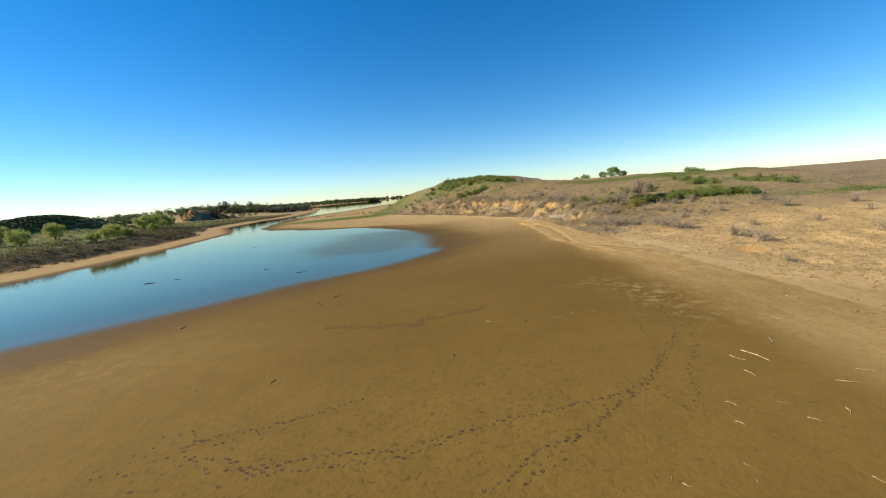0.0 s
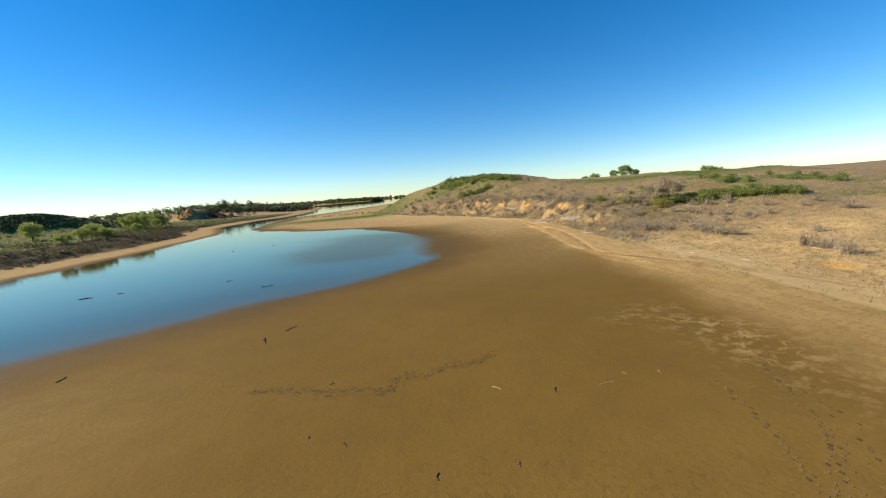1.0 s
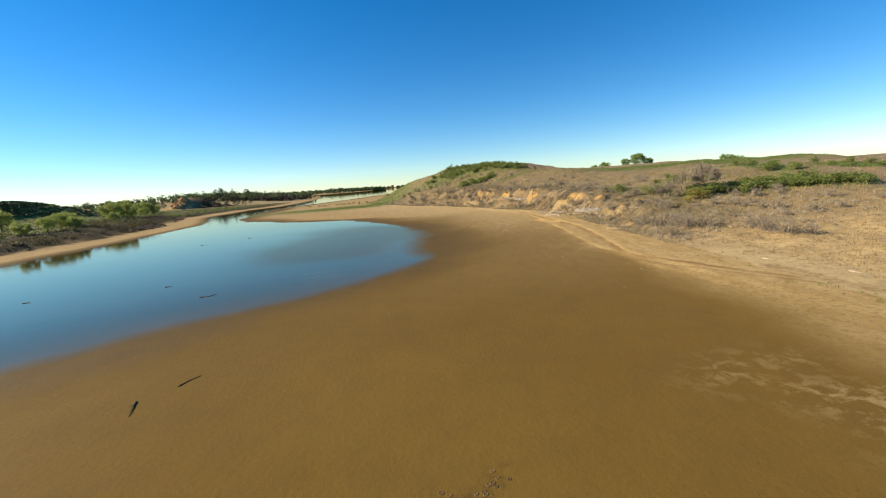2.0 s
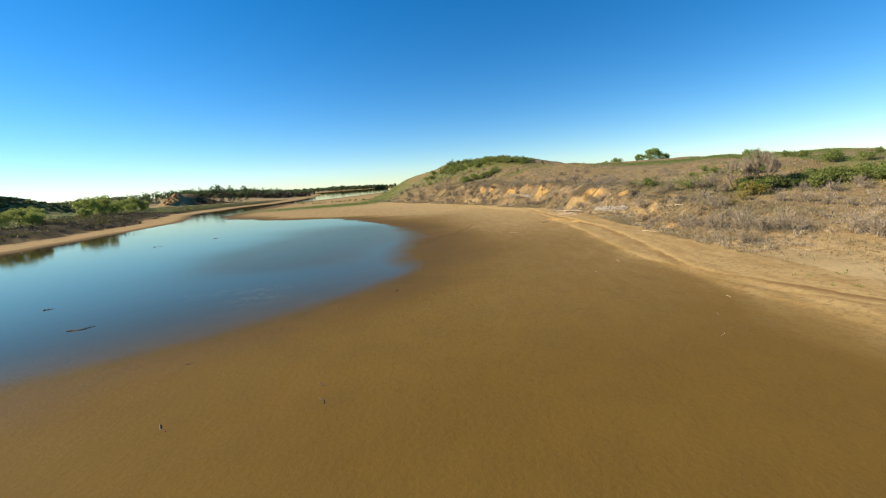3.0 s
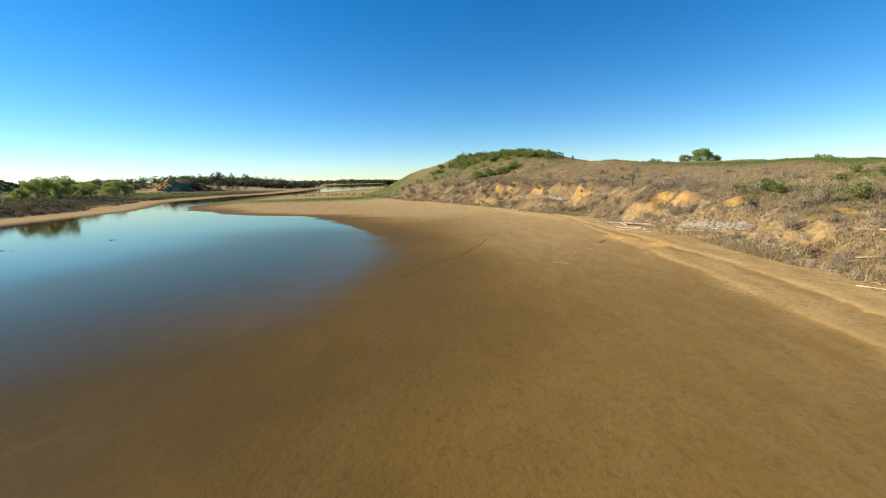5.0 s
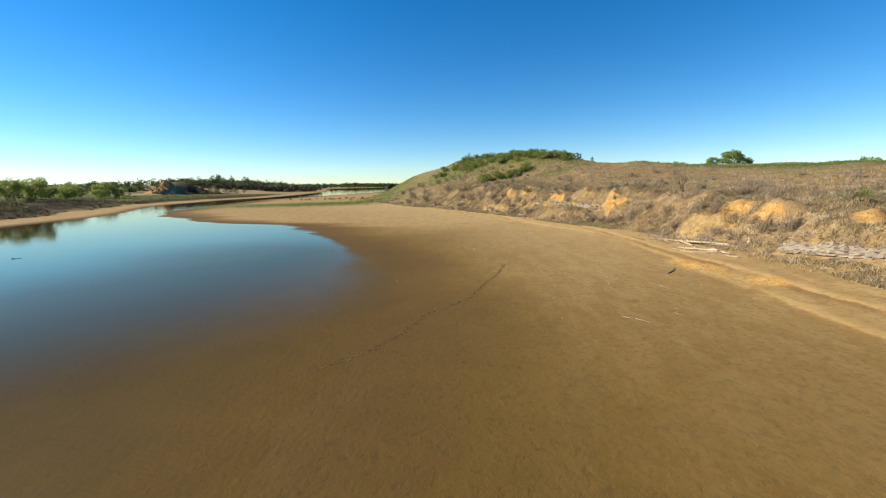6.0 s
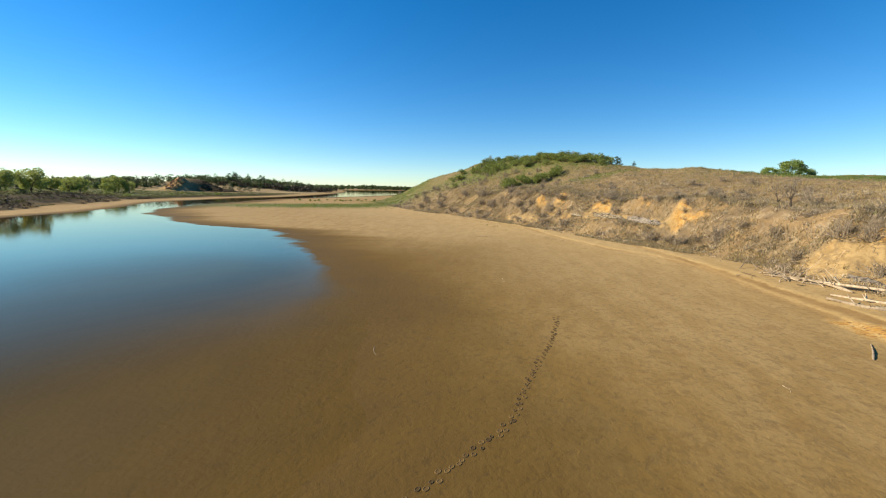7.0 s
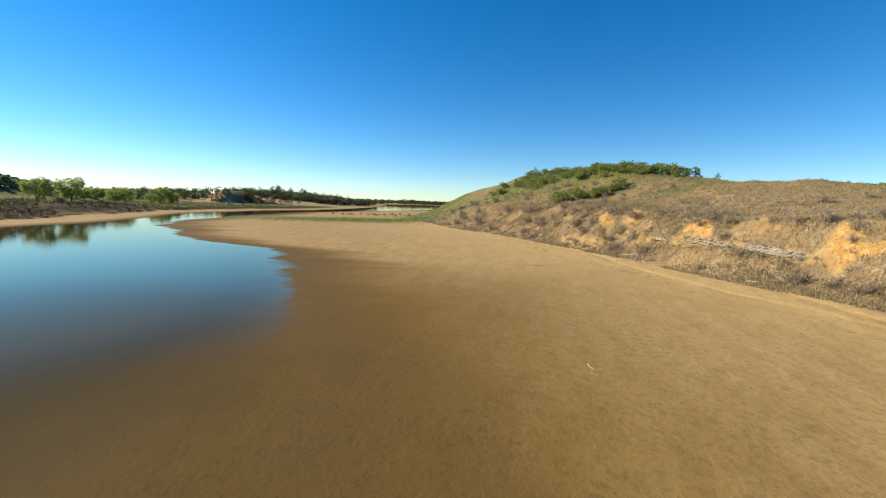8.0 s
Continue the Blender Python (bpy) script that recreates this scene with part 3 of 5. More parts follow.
def sheet(name, gx, gy, z, marks, material):
    """One mesh over a grid, with the marks as its attributes."""
    x, y = np.meshgrid(gx, gy)
    nx, ny = len(gx), len(gy)
    a = (np.arange(ny - 1)[:, None] * nx + np.arange(nx - 1)).ravel()
    quads = np.stack([a, a + 1, a + 1 + nx, a + nx], 1).astype(np.int32)
    me = bpy.data.meshes.new(name)
    me.vertices.add(nx * ny)
    me.vertices.foreach_set("co", np.stack([x, y, z], -1).astype(np.float32).ravel())
    me.loops.add(quads.size)
    me.loops.foreach_set("vertex_index", quads.ravel())
    me.polygons.add(len(quads))
    me.polygons.foreach_set("loop_start", np.arange(0, quads.size, 4, dtype=np.int32))
    me.update(calc_edges=True)
    me.shade_smooth()
    for mark, v in marks.items():
        me.attributes.new(mark, "FLOAT", "POINT").data.foreach_set("value", v.astype(np.float32).ravel())
    me.materials.append(material)
    return new(name, me)


def ground_sheet():
    x, y = np.meshgrid(GX, GY)
    z = land(x, y)
    GZ.append(z)
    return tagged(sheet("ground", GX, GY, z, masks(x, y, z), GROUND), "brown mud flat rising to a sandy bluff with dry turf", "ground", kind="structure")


def water_sheet():
    gx, gy = spread([(-110, 12, 1.2)], 1.06, 4500), spread([(0, 230, 1.2)], 1.06, 4500)
    x, y = np.meshgrid(gx, gy)
    depth = np.clip(-land(x, y), 0, 3)
    wind = smooth(0.12, 1.0, np.clip(bell(x, y, -15, 105, 14, 16, 30) + 0.8 * bell(x, y, -18, 84, 8, 9, 0), 0, 1) * (1 + 0.5 * rough(x * 0.5, y, 9, 4, 53)))
    ruffle = np.clip(wind, 0, 1)
    return tagged(sheet("water", gx, gy, 0 * x, {"depth": depth, "ruffle": ruffle}, WATER), "still shallow water reflecting the blue sky", "water", kind="structure")


ground_sheet()
water_sheet()


def height(x, y):
    """Height of the ground sheet at a point."""
    i = min(max(int(np.searchsorted(GX, x)) - 1, 0), len(GX) - 2)
    j = min(max(int(np.searchsorted(GY, y)) - 1, 0), len(GY) - 2)
    u, v, z = (x - GX[i]) / (GX[i + 1] - GX[i]), (y - GY[j]) / (GY[j + 1] - GY[j]), GZ[0]
    return float((z[j, i] * (1 - u) + z[j, i + 1] * u) * (1 - v) + (z[j + 1, i] * (1 - u) + z[j + 1, i + 1] * u) * v)


# ---------------------------------------------------------------- making things
def part(name, me, parent, label=""):
    ob = new(name, me)
    ob.parent = parent
    if label:
        tagged(ob, label)
    return ob


class Build:
    """Gathers tubes, leaves and blades into one mesh."""

    def __init__(self, seed):
        self.v, self.f, self.r = [], [], random.Random(seed)

    def tube(self, points, radii, sides=5, wobble=0.0):
        base = len(self.v)
        for k, (p, rad) in enumerate(zip(points, radii)):
            a, b = Vector(points[max(k - 1, 0)]), Vector(points[min(k + 1, len(points) - 1)])
            ahead = (b - a).normalized() if (b - a).length > 1e-6 else Vector((0, 0, 1))
            side = ahead.cross(Vector((0.31, 0.17, 0.94))).normalized()
            up = ahead.cross(side)
            for s in range(sides):
                w = 2 * math.pi * s / sides
                q = rad * (1 + wobble * self.r.uniform(-1, 1))
                self.v.append(tuple(Vector(p) + side * (q * math.cos(w)) + up * (q * math.sin(w))))
        for k in range(len(points) - 1):
            for s in range(sides):
                i, j = base + k * sides + s, base + k * sides + (s + 1) % sides
                self.f.append((i, j, j + sides, i + sides))
        last = base + (len(points) - 1) * sides
        self.f.append(tuple(range(base + sides - 1, base - 1, -1)))
        self.f.append(tuple(range(last, last + sides)))

    def leaf(self, p, size, lift=0.0):
        r = self.r
        a = Vector((r.gauss(0, 1), r.gauss(0, 1), r.gauss(0, 1) * (1 - lift))).normalized() * size
        b = Vector((r.gauss(0, 1), r.gauss(0, 1), r.gauss(0, 1)))
        b = (b - a * (b.dot(a) / a.length_squared)).normalized() * size * r.uniform(0.45, 0.8)
        i, p = len(self.v), Vector(p)
        self.v += [tuple(p - a), tuple(p + b), tuple(p + a), tuple(p - b)]
        self.f.append((i, i + 1, i + 2, i + 3))

    def puff(self, centre, radii, count, size):
        """Leaves in the outer half of a lump."""
        for _ in range(count):
            d = Vector((self.r.gauss(0, 1), self.r.gauss(0, 1), self.r.gauss(0, 1))).normalized() * self.r.uniform(0.55, 1.05)
            self.leaf((centre[0] + d.x * radii[0], centre[1] + d.y * radii[1], centre[2] + d.z * radii[2]), size * self.r.uniform(0.6, 1.3))

    def mesh(self, name, material, flat=True):
        return mesh_from(name, self.v, self.f, material, flat)


def way_of(r, tilt, spin):
    return Vector((math.sin(tilt) * math.cos(spin), math.sin(tilt) * math.sin(spin), math.cos(tilt)))


def limbs(b, start, way, length, radius, depth, ends, spread_=0.6, sides=5):
    """A limb that bends, tapers and forks; the tips go into ends."""
    r, p, pts, rads = b.r, Vector(start), [Vector(start)], [radius]
    for k in range(3):
        way = (way + Vector((r.gauss(0, 0.16), r.gauss(0, 0.16), r.gauss(0, 0.08) + 0.03))).normalized()
        p = p + way * length / 3
        pts.append(p)
        rads.append(radius * (1 - 0.2 * (k + 1)))
    b.tube(pts, rads, sides)
    if depth == 0:
        ends.append(p)
        return
    for _ in range(r.choice((2, 3, 3))):
        turn = Vector((r.gauss(0, spread_), r.gauss(0, spread_), r.gauss(0, spread_ * 0.5) + 0.1))
        limbs(b, pts[r.choice((2, 3, 3))], (way + turn).normalized(), length * r.uniform(0.6, 0.85), radius * 0.42, depth - 1, ends, spread_, max(3, sides - 1))


def thing(name, x, y, z, label, category, group=""):
    ob = new(name)
    ob.empty_display_size = 0.2
    ob.location = (x, y, z)
    return tagged(ob, label, category, group)


def leafy_tree(seed, tall, wide, leaf_mat, count, size, trunk_share=0.3, stems=3):
    """Meshes of a round-headed tree: trunk and crown."""
    b, ends = Build(seed), []
    r = b.r
    for k in range(stems):
        way = way_of(r, r.uniform(0.1, 0.5), k * 2 * math.pi / stems + r.uniform(-0.5, 0.5))
        limbs(b, (r.uniform(-0.1, 0.1), r.uniform(-0.1, 0.1), -0.15), way, tall * 0.40, tall * 0.022, 2, ends, 0.55, 6)
    c = Build(seed + 1)
    lift = tall * (0.5 + 0.5 * trunk_share)
    for k in range(44):
        d = Vector((r.gauss(0, 1), r.gauss(0, 1), r.gauss(0, 1))).normalized() * r.uniform(0.5, 0.86)
        p = (d.x * wide / 2, d.y * wide / 2, lift + d.z * (tall - lift))
        q = r.uniform(0.10, 0.16) * wide
        c.puff(p, (q, q, q * 0.8), count // 44, size)
    return b.mesh("trunk", BARK), c.mesh("crown", leaf_mat)


def cedar(seed, tall, wide):
    b, c = Build(seed), Build(seed + 1)
    r = b.r
    b.tube([(0, 0, -0.2), (0.05, 0, tall * 0.5), (0, 0.05, tall * 0.95)], [tall * 0.03, tall * 0.02, 0.02], 6)
    for k in range(26):
        h = r.uniform(0.08, 0.97)
        rad = wide / 2 * (1.05 - h) ** 0.7 * r.uniform(0.4, 1.0)
        w = r.uniform(0, 2 * math.pi)
        c.puff((rad * math.cos(w), rad * math.sin(w), tall * h), (wide * 0.16, wide * 0.16, tall * 0.08), 22, tall * 0.035)
    return b.mesh("trunk", BARK), c.mesh("crown", NEEDLE)


def bare_shrub(seed, tall, wide, stems=26, thick=0.016):
    """Stems and twigs of a leafless bush."""
    b, t = Build(seed), Build(seed + 1)
    r = b.r
    for k in range(stems):
        way = way_of(r, abs(r.gauss(0, 0.55)) * min(1.4, wide / tall), r.uniform(0, 6.283))
        p = Vector((r.gauss(0, wide * 0.10), r.gauss(0, wide * 0.10), -0.05))
        pts = [p]
        length = tall * r.uniform(0.6, 1.05)
        for _ in range(3):
            way = (way + Vector((r.gauss(0, 0.2), r.gauss(0, 0.2), r.gauss(0, 0.1)))).normalized()
            pts.append(pts[-1] + way * length / 3)
        b.tube(pts, [thick * 0.8, thick * 0.6, thick * 0.45, thick * 0.25], 3)
        for _ in range(9):
            q = pts[r.choice((1, 2, 2, 3))]
            w2 = (way + Vector((r.gauss(0, 0.7), r.gauss(0, 0.7), r.gauss(0, 0.4)))).normalized()
            l2 = length * r.uniform(0.2, 0.42)
            t.tube([q, q + w2 * l2 * 0.5 + Vector((0, 0, 0.03)), q + w2 * l2], [thick * 0.4, thick * 0.32, thick * 0.2], 3)
    return b.mesh("branchwork", TWIG), t.mesh("brushwood", TWIG)


def bare_tree(seed, tall, depth=3, twigs=40):
    b, ends = Build(seed), []
    for k in range(3):
        limbs(b, (0.1 * k, 0, -0.1), way_of(b.r, b.r.uniform(0.1, 0.5), 2.1 * k + 0.4), tall * 0.38, tall * 0.022, depth, ends, 0.5, 6)
    t = Build(seed + 1)
    for e in ends:
        for _ in range(twigs):
            w = way_of(t.r, t.r.uniform(0, 0.95), t.r.uniform(0, 6.28))
            t.tube([e - w * tall * 0.05, e + w * tall * 0.05, e + w * tall * t.r.uniform(0.1, 0.22)], [0.011, 0.009, 0.005], 3)
    return b.mesh("trunk", BARK), t.mesh("brushwood", TWIG)


def leafy_shrub(seed, tall, wide, leaf_mat, count=420, size=0.09):
    b, c = Build(seed), Build(seed + 1)
    r = b.r
    for k in range(9):
        w = way_of(r, r.uniform(0.1, 0.9), r.uniform(0, 6.28))
        b.tube([(0, 0, -0.05), w * tall * 0.4, w * tall * 0.8], [0.03, 0.02, 0.01], 4)
    for k in range(9):
        w, q = r.uniform(0, 6.28), r.uniform(0, 0.36) * wide
        c.puff((q * math.cos(w), q * math.sin(w), tall * r.uniform(0.3, 0.72)), (wide * 0.22, wide * 0.22, tall * 0.28), count // 9, size)
    return b.mesh("branchwork", BARK), c.mesh("foliage", leaf_mat)


def plant(name, meshes, names, x, y, scale, label, category, group, spin):
    """Sets one plant with its parts on the ground."""
    ob = thing(name, x, y, height(x, y) - 0.03, label, category, group)
    for me, n in zip(meshes, names):
        tagged(part(n, me, ob), kind="stuff" if n in ("branchwork", "brushwood") else "")
    ob.scale = (scale, scale, scale)
    ob.rotation_euler = (0, 0, spin)
    return ob


rnd = random.Random(11)

# ---------------------------------------------------------------- trees on the west shore
WILLOWS = [leafy_tree(100 + 7 * k, 8.6, 10.0, WILLOW, 5200, 0.21, 0.08) for k in range(4)]
WEST_TREES = (  # x, y, scale
    (-149, 197, 0.98), (-155, 211, 1.08), (-185, 250, 0.98), (-190, 259, 1.03), (-217, 303, 1.25), (-212, 308, 0.87), (-229, 315, 0.92), (-160, 163, 0.94), (-167, 148, 1.03),
    (-149, 139, 0.79), (-130, 158, 0.65), (-123, 148, 0.65), (-118, 139, 0.56), (-242, 325, 0.82), (-178, 236, 0.75), (-170, 226, 0.56), (-142, 170, 0.70), (-118, 148, 0.50), (-112, 126, 0.50), (-126, 172, 0.50), (-202, 284, 0.77),
)
for k, (x, y, q) in enumerate(WEST_TREES):
    plant("willow_tree", WILLOWS[k % 4], ("trunk", "crown"), x, y, q * 0.97, "round-headed willow in yellow-green spring leaf by the shore", "tree", "willows on the west shore", rnd.uniform(0, 6.28))

CEDARS = [cedar(200 + 9 * k, 5.0, 4.4) for k in range(3)]


def cedars(spots, label, group):
    for k, (x, y, q) in enumerate(spots):
        plant("cedar_tree", CEDARS[k % 3], ("trunk", "crown"), x, y, q, label, "tree", group, rnd.uniform(0, 6.28))


cedars([(33.5, 184.5, 0.46), (37.5, 185, 0.36), (35.0, 187, 0.4), (-1.2, 227.5, 0.28)], "small dark cedar on the rim of the dry hill", "cedars on the hill")
cedars([(-268 + 5 * k + rnd.uniform(-4, 4), 216 + 7 * k + rnd.uniform(-5, 5), rnd.uniform(0.5, 0.95)) for k in range(-5, 5)], "dark cedar on the shaded western ridge", "cedars on the ridge")
cedars([(-300 + 90 * rnd.random(), 425 + 30 * rnd.random(), rnd.uniform(1.1, 1.7)) for k in range(14)], "dark cedar behind the rocky mound", "cedars behind the mound")
cedars([(-300 + 45 * rnd.random(), 520 + 40 * rnd.random(), rnd.uniform(2.0, 2.8)) for k in range(9)], "tall dark cedar above the far woodland", "cedars in the woodland")
cedars([(-430 + 130 * rnd.random(), 400 + 60 * rnd.random(), rnd.uniform(1.0, 1.6)) for k in range(20)], "dark cedar in the scrub behind the willows", "cedars behind the willows")

# ---------------------------------------------------------------- trees on the east hill
BIG = leafy_tree(300, 8.0, 9.5, FOLIAGE, 5600, 0.22, 0.12)
SMALL = leafy_tree(320, 5.0, 6.0, FOLIAGE, 3000, 0.18, 0.1)
for x, y, q in ((92, 214, 0.76), (98.5, 217, 0.56), (87.5, 216, 0.5)):
    plant("cottonwood_tree", BIG, ("trunk", "crown"), x, y, q, "round green cottonwood behind the brow of the dry hill", "tree", "cottonwoods behind the hill", rnd.uniform(0, 6.28))
for x, y, q in ((84, 232, 0.95), (80, 236, 0.75), (128, 206, 0.95), (133, 206, 0.8)):
    plant("green_tree", SMALL, ("trunk", "crown"), x, y, q, "low green tree behind the brow of the dry hill", "tree", "low trees behind the hill", rnd.uniform(0, 6.28))

BARES = [bare_tree(400, 4.8, 3, 24), bare_tree(410, 4.4, 3, 24)]
for k, (x, y, q) in enumerate(((45.3, 92.6, 1.0), (46.6, 93.4, 0.85), (44.0, 94.2, 0.8), (48.2, 94.0, 0.8))):
    plant("bare_tree", BARES[k % 2], ("trunk", "brushwood"), x, y, q, "leafless grey tree with a dense twiggy crown", "tree", "leafless grove on the east hill", rnd.uniform(0, 6.28))
THIN = [bare_tree(420, 4.4, 2, 12), bare_tree(430, 4.2, 2, 10)]
for k, (x, y, q) in enumerate(((32.1, 128.2, 0.68), (34.5, 133.6, 0.6), (4.8, 228.0, 0.62), (7.5, 222.0, 0.5), (26.0, 197.0, 0.5), (28.5, 198.0, 0.45), (30.5, 199.0, 0.45), (39.8, 94.0, 0.7), (38.1, 100.0, 0.5), (40.7, 98.6, 0.5), (42.0, 95.5, 0.7))):
    plant("bare_tree", THIN[k % 2], ("trunk", "brushwood"), x, y, q, "small leafless grey tree in the dry grass", "tree", "leafless trees on the east hill", rnd.uniform(0, 6.28))

# ---------------------------------------------------------------- bushes
SHRUBS = [bare_shrub(500 + 11 * k, 1.0, 1.8, 42, 0.018) for k in range(5)]


def shrubs(spots, label, group):
    for x, y, q in spots:
        plant("bare_shrub", rnd.choice(SHRUBS), ("branchwork", "brushwood"), x, y, q * 0.9, label, "shrub", group, rnd.uniform(0, 6.28))


shrubs(((30.2, 80.9, 1.7), (30.3, 77.5, 1.9), (31.9, 75.5, 2.0), (32.4, 74.2, 1.5), (33.3, 72.8, 1.8), (34.2, 72.2, 1.5), (37.3, 69.6, 2.0), (37.5, 68.1, 2.1),
        (42.6, 84.3, 1.4), (44.6, 83.4, 1.5), (44.7, 80.7, 1.2), (45.7, 79.2, 1.2), (46.9, 78.0, 1.4), (37.7, 100.3, 1.3), (36.4, 100.5, 1.3), (36.7, 107.8, 1.1), (30.7, 100.6, 1.0), (30.6, 89.6, 0.9)),
       "leafless grey-brown thicket on the sandy bank", "bare shrubs by the beach")
shrubs(((38.6, 101.0, 1.6), (32.2, 73.5, 1.6), (38.7, 66.6, 2.0), (40.4, 65.5, 1.6), (39.7, 54.7, 1.9), (40.6, 52.8, 1.9), (40.1, 50.7, 1.9), (60.6, 71.0, 2.2), (71.6, 69.9, 2.2), (52.0, 47.1, 2.0), (34.8, 40.8, 0.9),
        (62, 78, 1.6), (56, 60, 1.3), (66, 62, 1.4), (48, 62, 1.2)),
       "leafless grey-brown thicket in the dry meadow", "bare shrubs in the meadow")
shrubs(((36.7, 132.5, 1.1), (34.7, 121.6, 1.8), (38.6, 125.3, 1.5), (38.9, 124.1, 1.5), (28.0, 123.8, 1.3), (29.6, 117.2, 1.4), (30.6, 115.4, 1.4), (26.2, 128.9, 1.6), (29.7, 110.1, 1.4), (30.3, 108.4, 1.5),
        (35.8, 120.8, 1.6), (34.1, 116.7, 1.5), (35.2, 141.2, 1.1), (24.8, 130.3, 0.9), (22.4, 135.0, 1.5), (26.9, 139.6, 1.0), (28.5, 112.5, 1.2)),
       "leafless grey-brown thicket on the broken bluff", "bare shrubs on the bluff")
shrubs(((9.5, 165.9, 1.7), (7.2, 167.5, 1.8), (4.9, 172.6, 1.8), (-7.7, 194.6, 1.8), (-9.3, 194.5, 1.8), (-14.9, 198.6, 1.7), (15.0, 152.2, 1.4), (10.2, 159.9, 1.5), (7.6, 186.0, 2.2), (8.4, 169.9, 2.0), (3.0, 182.3, 1.9),
        (-1.8, 191.4, 1.9), (-8.2, 191.4, 1.9), (-13.8, 202.3, 1.9), (-20.0, 220.4, 1.9), (-5.1, 185.0, 1.6), (11.5, 160.4, 1.5), (14.2, 155.4, 1.6), (15.6, 155.6, 1.4), (5.0, 174.5, 1.8), (-34.1, 259.9, 2.0), (13.6, 160.0, 1.4), (9.4, 162.3, 1.6)),
       "leafless grey-brown thicket on the headland slope", "bare shrubs on the headland")
extra = []
while len(extra) < 215:
    y = rnd.uniform(70, 230)
    x = float(np.interp(y, TOE_Y, TOE_X)) + 3.5 + 30 * rnd.random() ** 1.6
    extra.append((x, y, rnd.uniform(0.6, 1.6)))
shrubs(extra, "low leafless bush among the dry grass", "low bushes on the hillside")
GREEN = [leafy_shrub(600 + 13 * k, 1.3, 2.4, SCRUB) for k in range(3)]
GOLD = leafy_shrub(650, 1.8, 2.4, YELLOW)
spots = []
while len(spots) < 240:
    cx, cy, rx, ry, turn = rnd.choice(GREENS[:1] * 10 + GREENS[1:2] * 8 + GREENS[2:3] * 5 + GREENS[3:4] * 2 + GREENS[5:6] * 15 + GREENS[6:7] + GREENS[7:9] + GREENS[-2:])
    u, v, w = rnd.uniform(-1.25, 1.25) * rx, rnd.gauss(0, 0.6) * ry, radians(turn)
    spots.append((cx + u * math.cos(w) - v * math.sin(w), cy + u * math.sin(w) + v * math.cos(w)))
for k, (x, y) in enumerate(spots):
    plant("green_shrub", GREEN[k % 3], ("branchwork", "foliage"), x, y, rnd.uniform(1.1, 1.9) if y > 150 else rnd.uniform(0.85, 1.4), "dense low green shrub in a hollow of the hill", "shrub", "green scrub on the hills", rnd.uniform(0, 6.28))
for x, y, q in ((43.6, 90.9, 1.2), (42.0, 89.8, 0.8), (44.6, 90.2, 0.9), (38.0, 85.6, 0.5)):
    plant("yellow_shrub", GOLD, ("branchwork", "foliage"), x, y, q, "yellow-green shrub beside the leafless trees", "shrub", "yellow shrubs", rnd.uniform(0, 6.28))
for k in range(22):
    y = rnd.uniform(110, 330)
    x = float(np.interp(y, WEST_Y, WEST_X)) - 26 - 60 * rnd.random() ** 1.5
    plant("green_shrub", GREEN[k % 3], ("branchwork", "foliage"), x, y, rnd.uniform(0.7, 1.6), "green shrub on the western flat", "shrub", "green scrub on the west shore", rnd.uniform(0, 6.28))
for k in range(26):
    plant("green_shrub", GREEN[k % 3], ("branchwork", "foliage"), -48 - 42 * rnd.random(), 262 + 26 * rnd.random(), rnd.uniform(0.4, 0.9), "green shrub on the low spit", "shrub", "shrubs on the spit", rnd.uniform(0, 6.28))


# ---------------------------------------------------------------- grass and far woods
def blades(name, x, y, tall, wide, material, per, label, seed):
    """Tufts of grass at x, y: each with a few bent blades."""
    g = np.random.default_rng(seed)
    n = len(x) * per
    px, py = np.repeat(x, per) + g.normal(0, 0.12, n), np.repeat(y, per) + g.normal(0, 0.12, n)
    pz = land(px, py) - 0.03
    h = np.repeat(tall, per) * g.uniform(0.6, 1.2, n)
    w = g.uniform(0.6, 1.2, n) * wide
    a, lean = g.uniform(0, 2 * np.pi, n), g.normal(0, 0.35, (n, 2))
    c, s = np.cos(a) * w, np.sin(a) * w
    v = np.stack([
        np.stack([px - c, py - s, pz], -1), np.stack([px + c, py + s, pz], -1),
        np.stack([px + lean[:, 0] * h, py + lean[:, 1] * h, pz + h], -1),
    ], 1).reshape(-1, 3)
    f = np.arange(3 * n).reshape(-1, 3)
    me = bpy.data.meshes.new(name)
    me.vertices.add(len(v))
    me.vertices.foreach_set("co", v.astype(np.float32).ravel())
    me.loops.add(f.size)
    me.loops.foreach_set("vertex_index", f.astype(np.int32).ravel())
    me.polygons.add(len(f))
    me.polygons.foreach_set("loop_start", np.arange(0, f.size, 3, dtype=np.int32))
    me.update(calc_edges=True)
    me.materials.append(material)
    return tagged(new(name, me), label, "grass", kind="stuff")


g = np.random.default_rng(5)
x, y = g.uniform(-45, 130, 300000), g.uniform(20, 262, 300000)
d = toe_distance(x, y)
cover = masks(x, y, land(x, y))
keep = (g.random(len(x)) < cover["turf"] * np.clip(1.3 - d / 70, 0.12, 1)) & (cover["green"] < 0.6)
x, y = x[keep][:62000], y[keep][:62000]
low = y < 78 + 8 * value_noise(x / 9, y / 9, 72)
blades("dry_grass", x[~low], y[~low], g.uniform(0.14, 0.42, (~low).sum()), 0.045, STRAW, 5, "tawny dry grass covering the bluff and the hills", 6)
blades("meadow_grass", x[low], y[low], g.uniform(0.08, 0.24, low.sum()), 0.03, PALESTRAW, 8, "pale dry grass of the low meadow", 12)
x, y = g.uniform(-25, 75, 170000), g.uniform(62, 215, 170000)
d = toe_distance(x, y)
cover = masks(x, y, land(x, y))
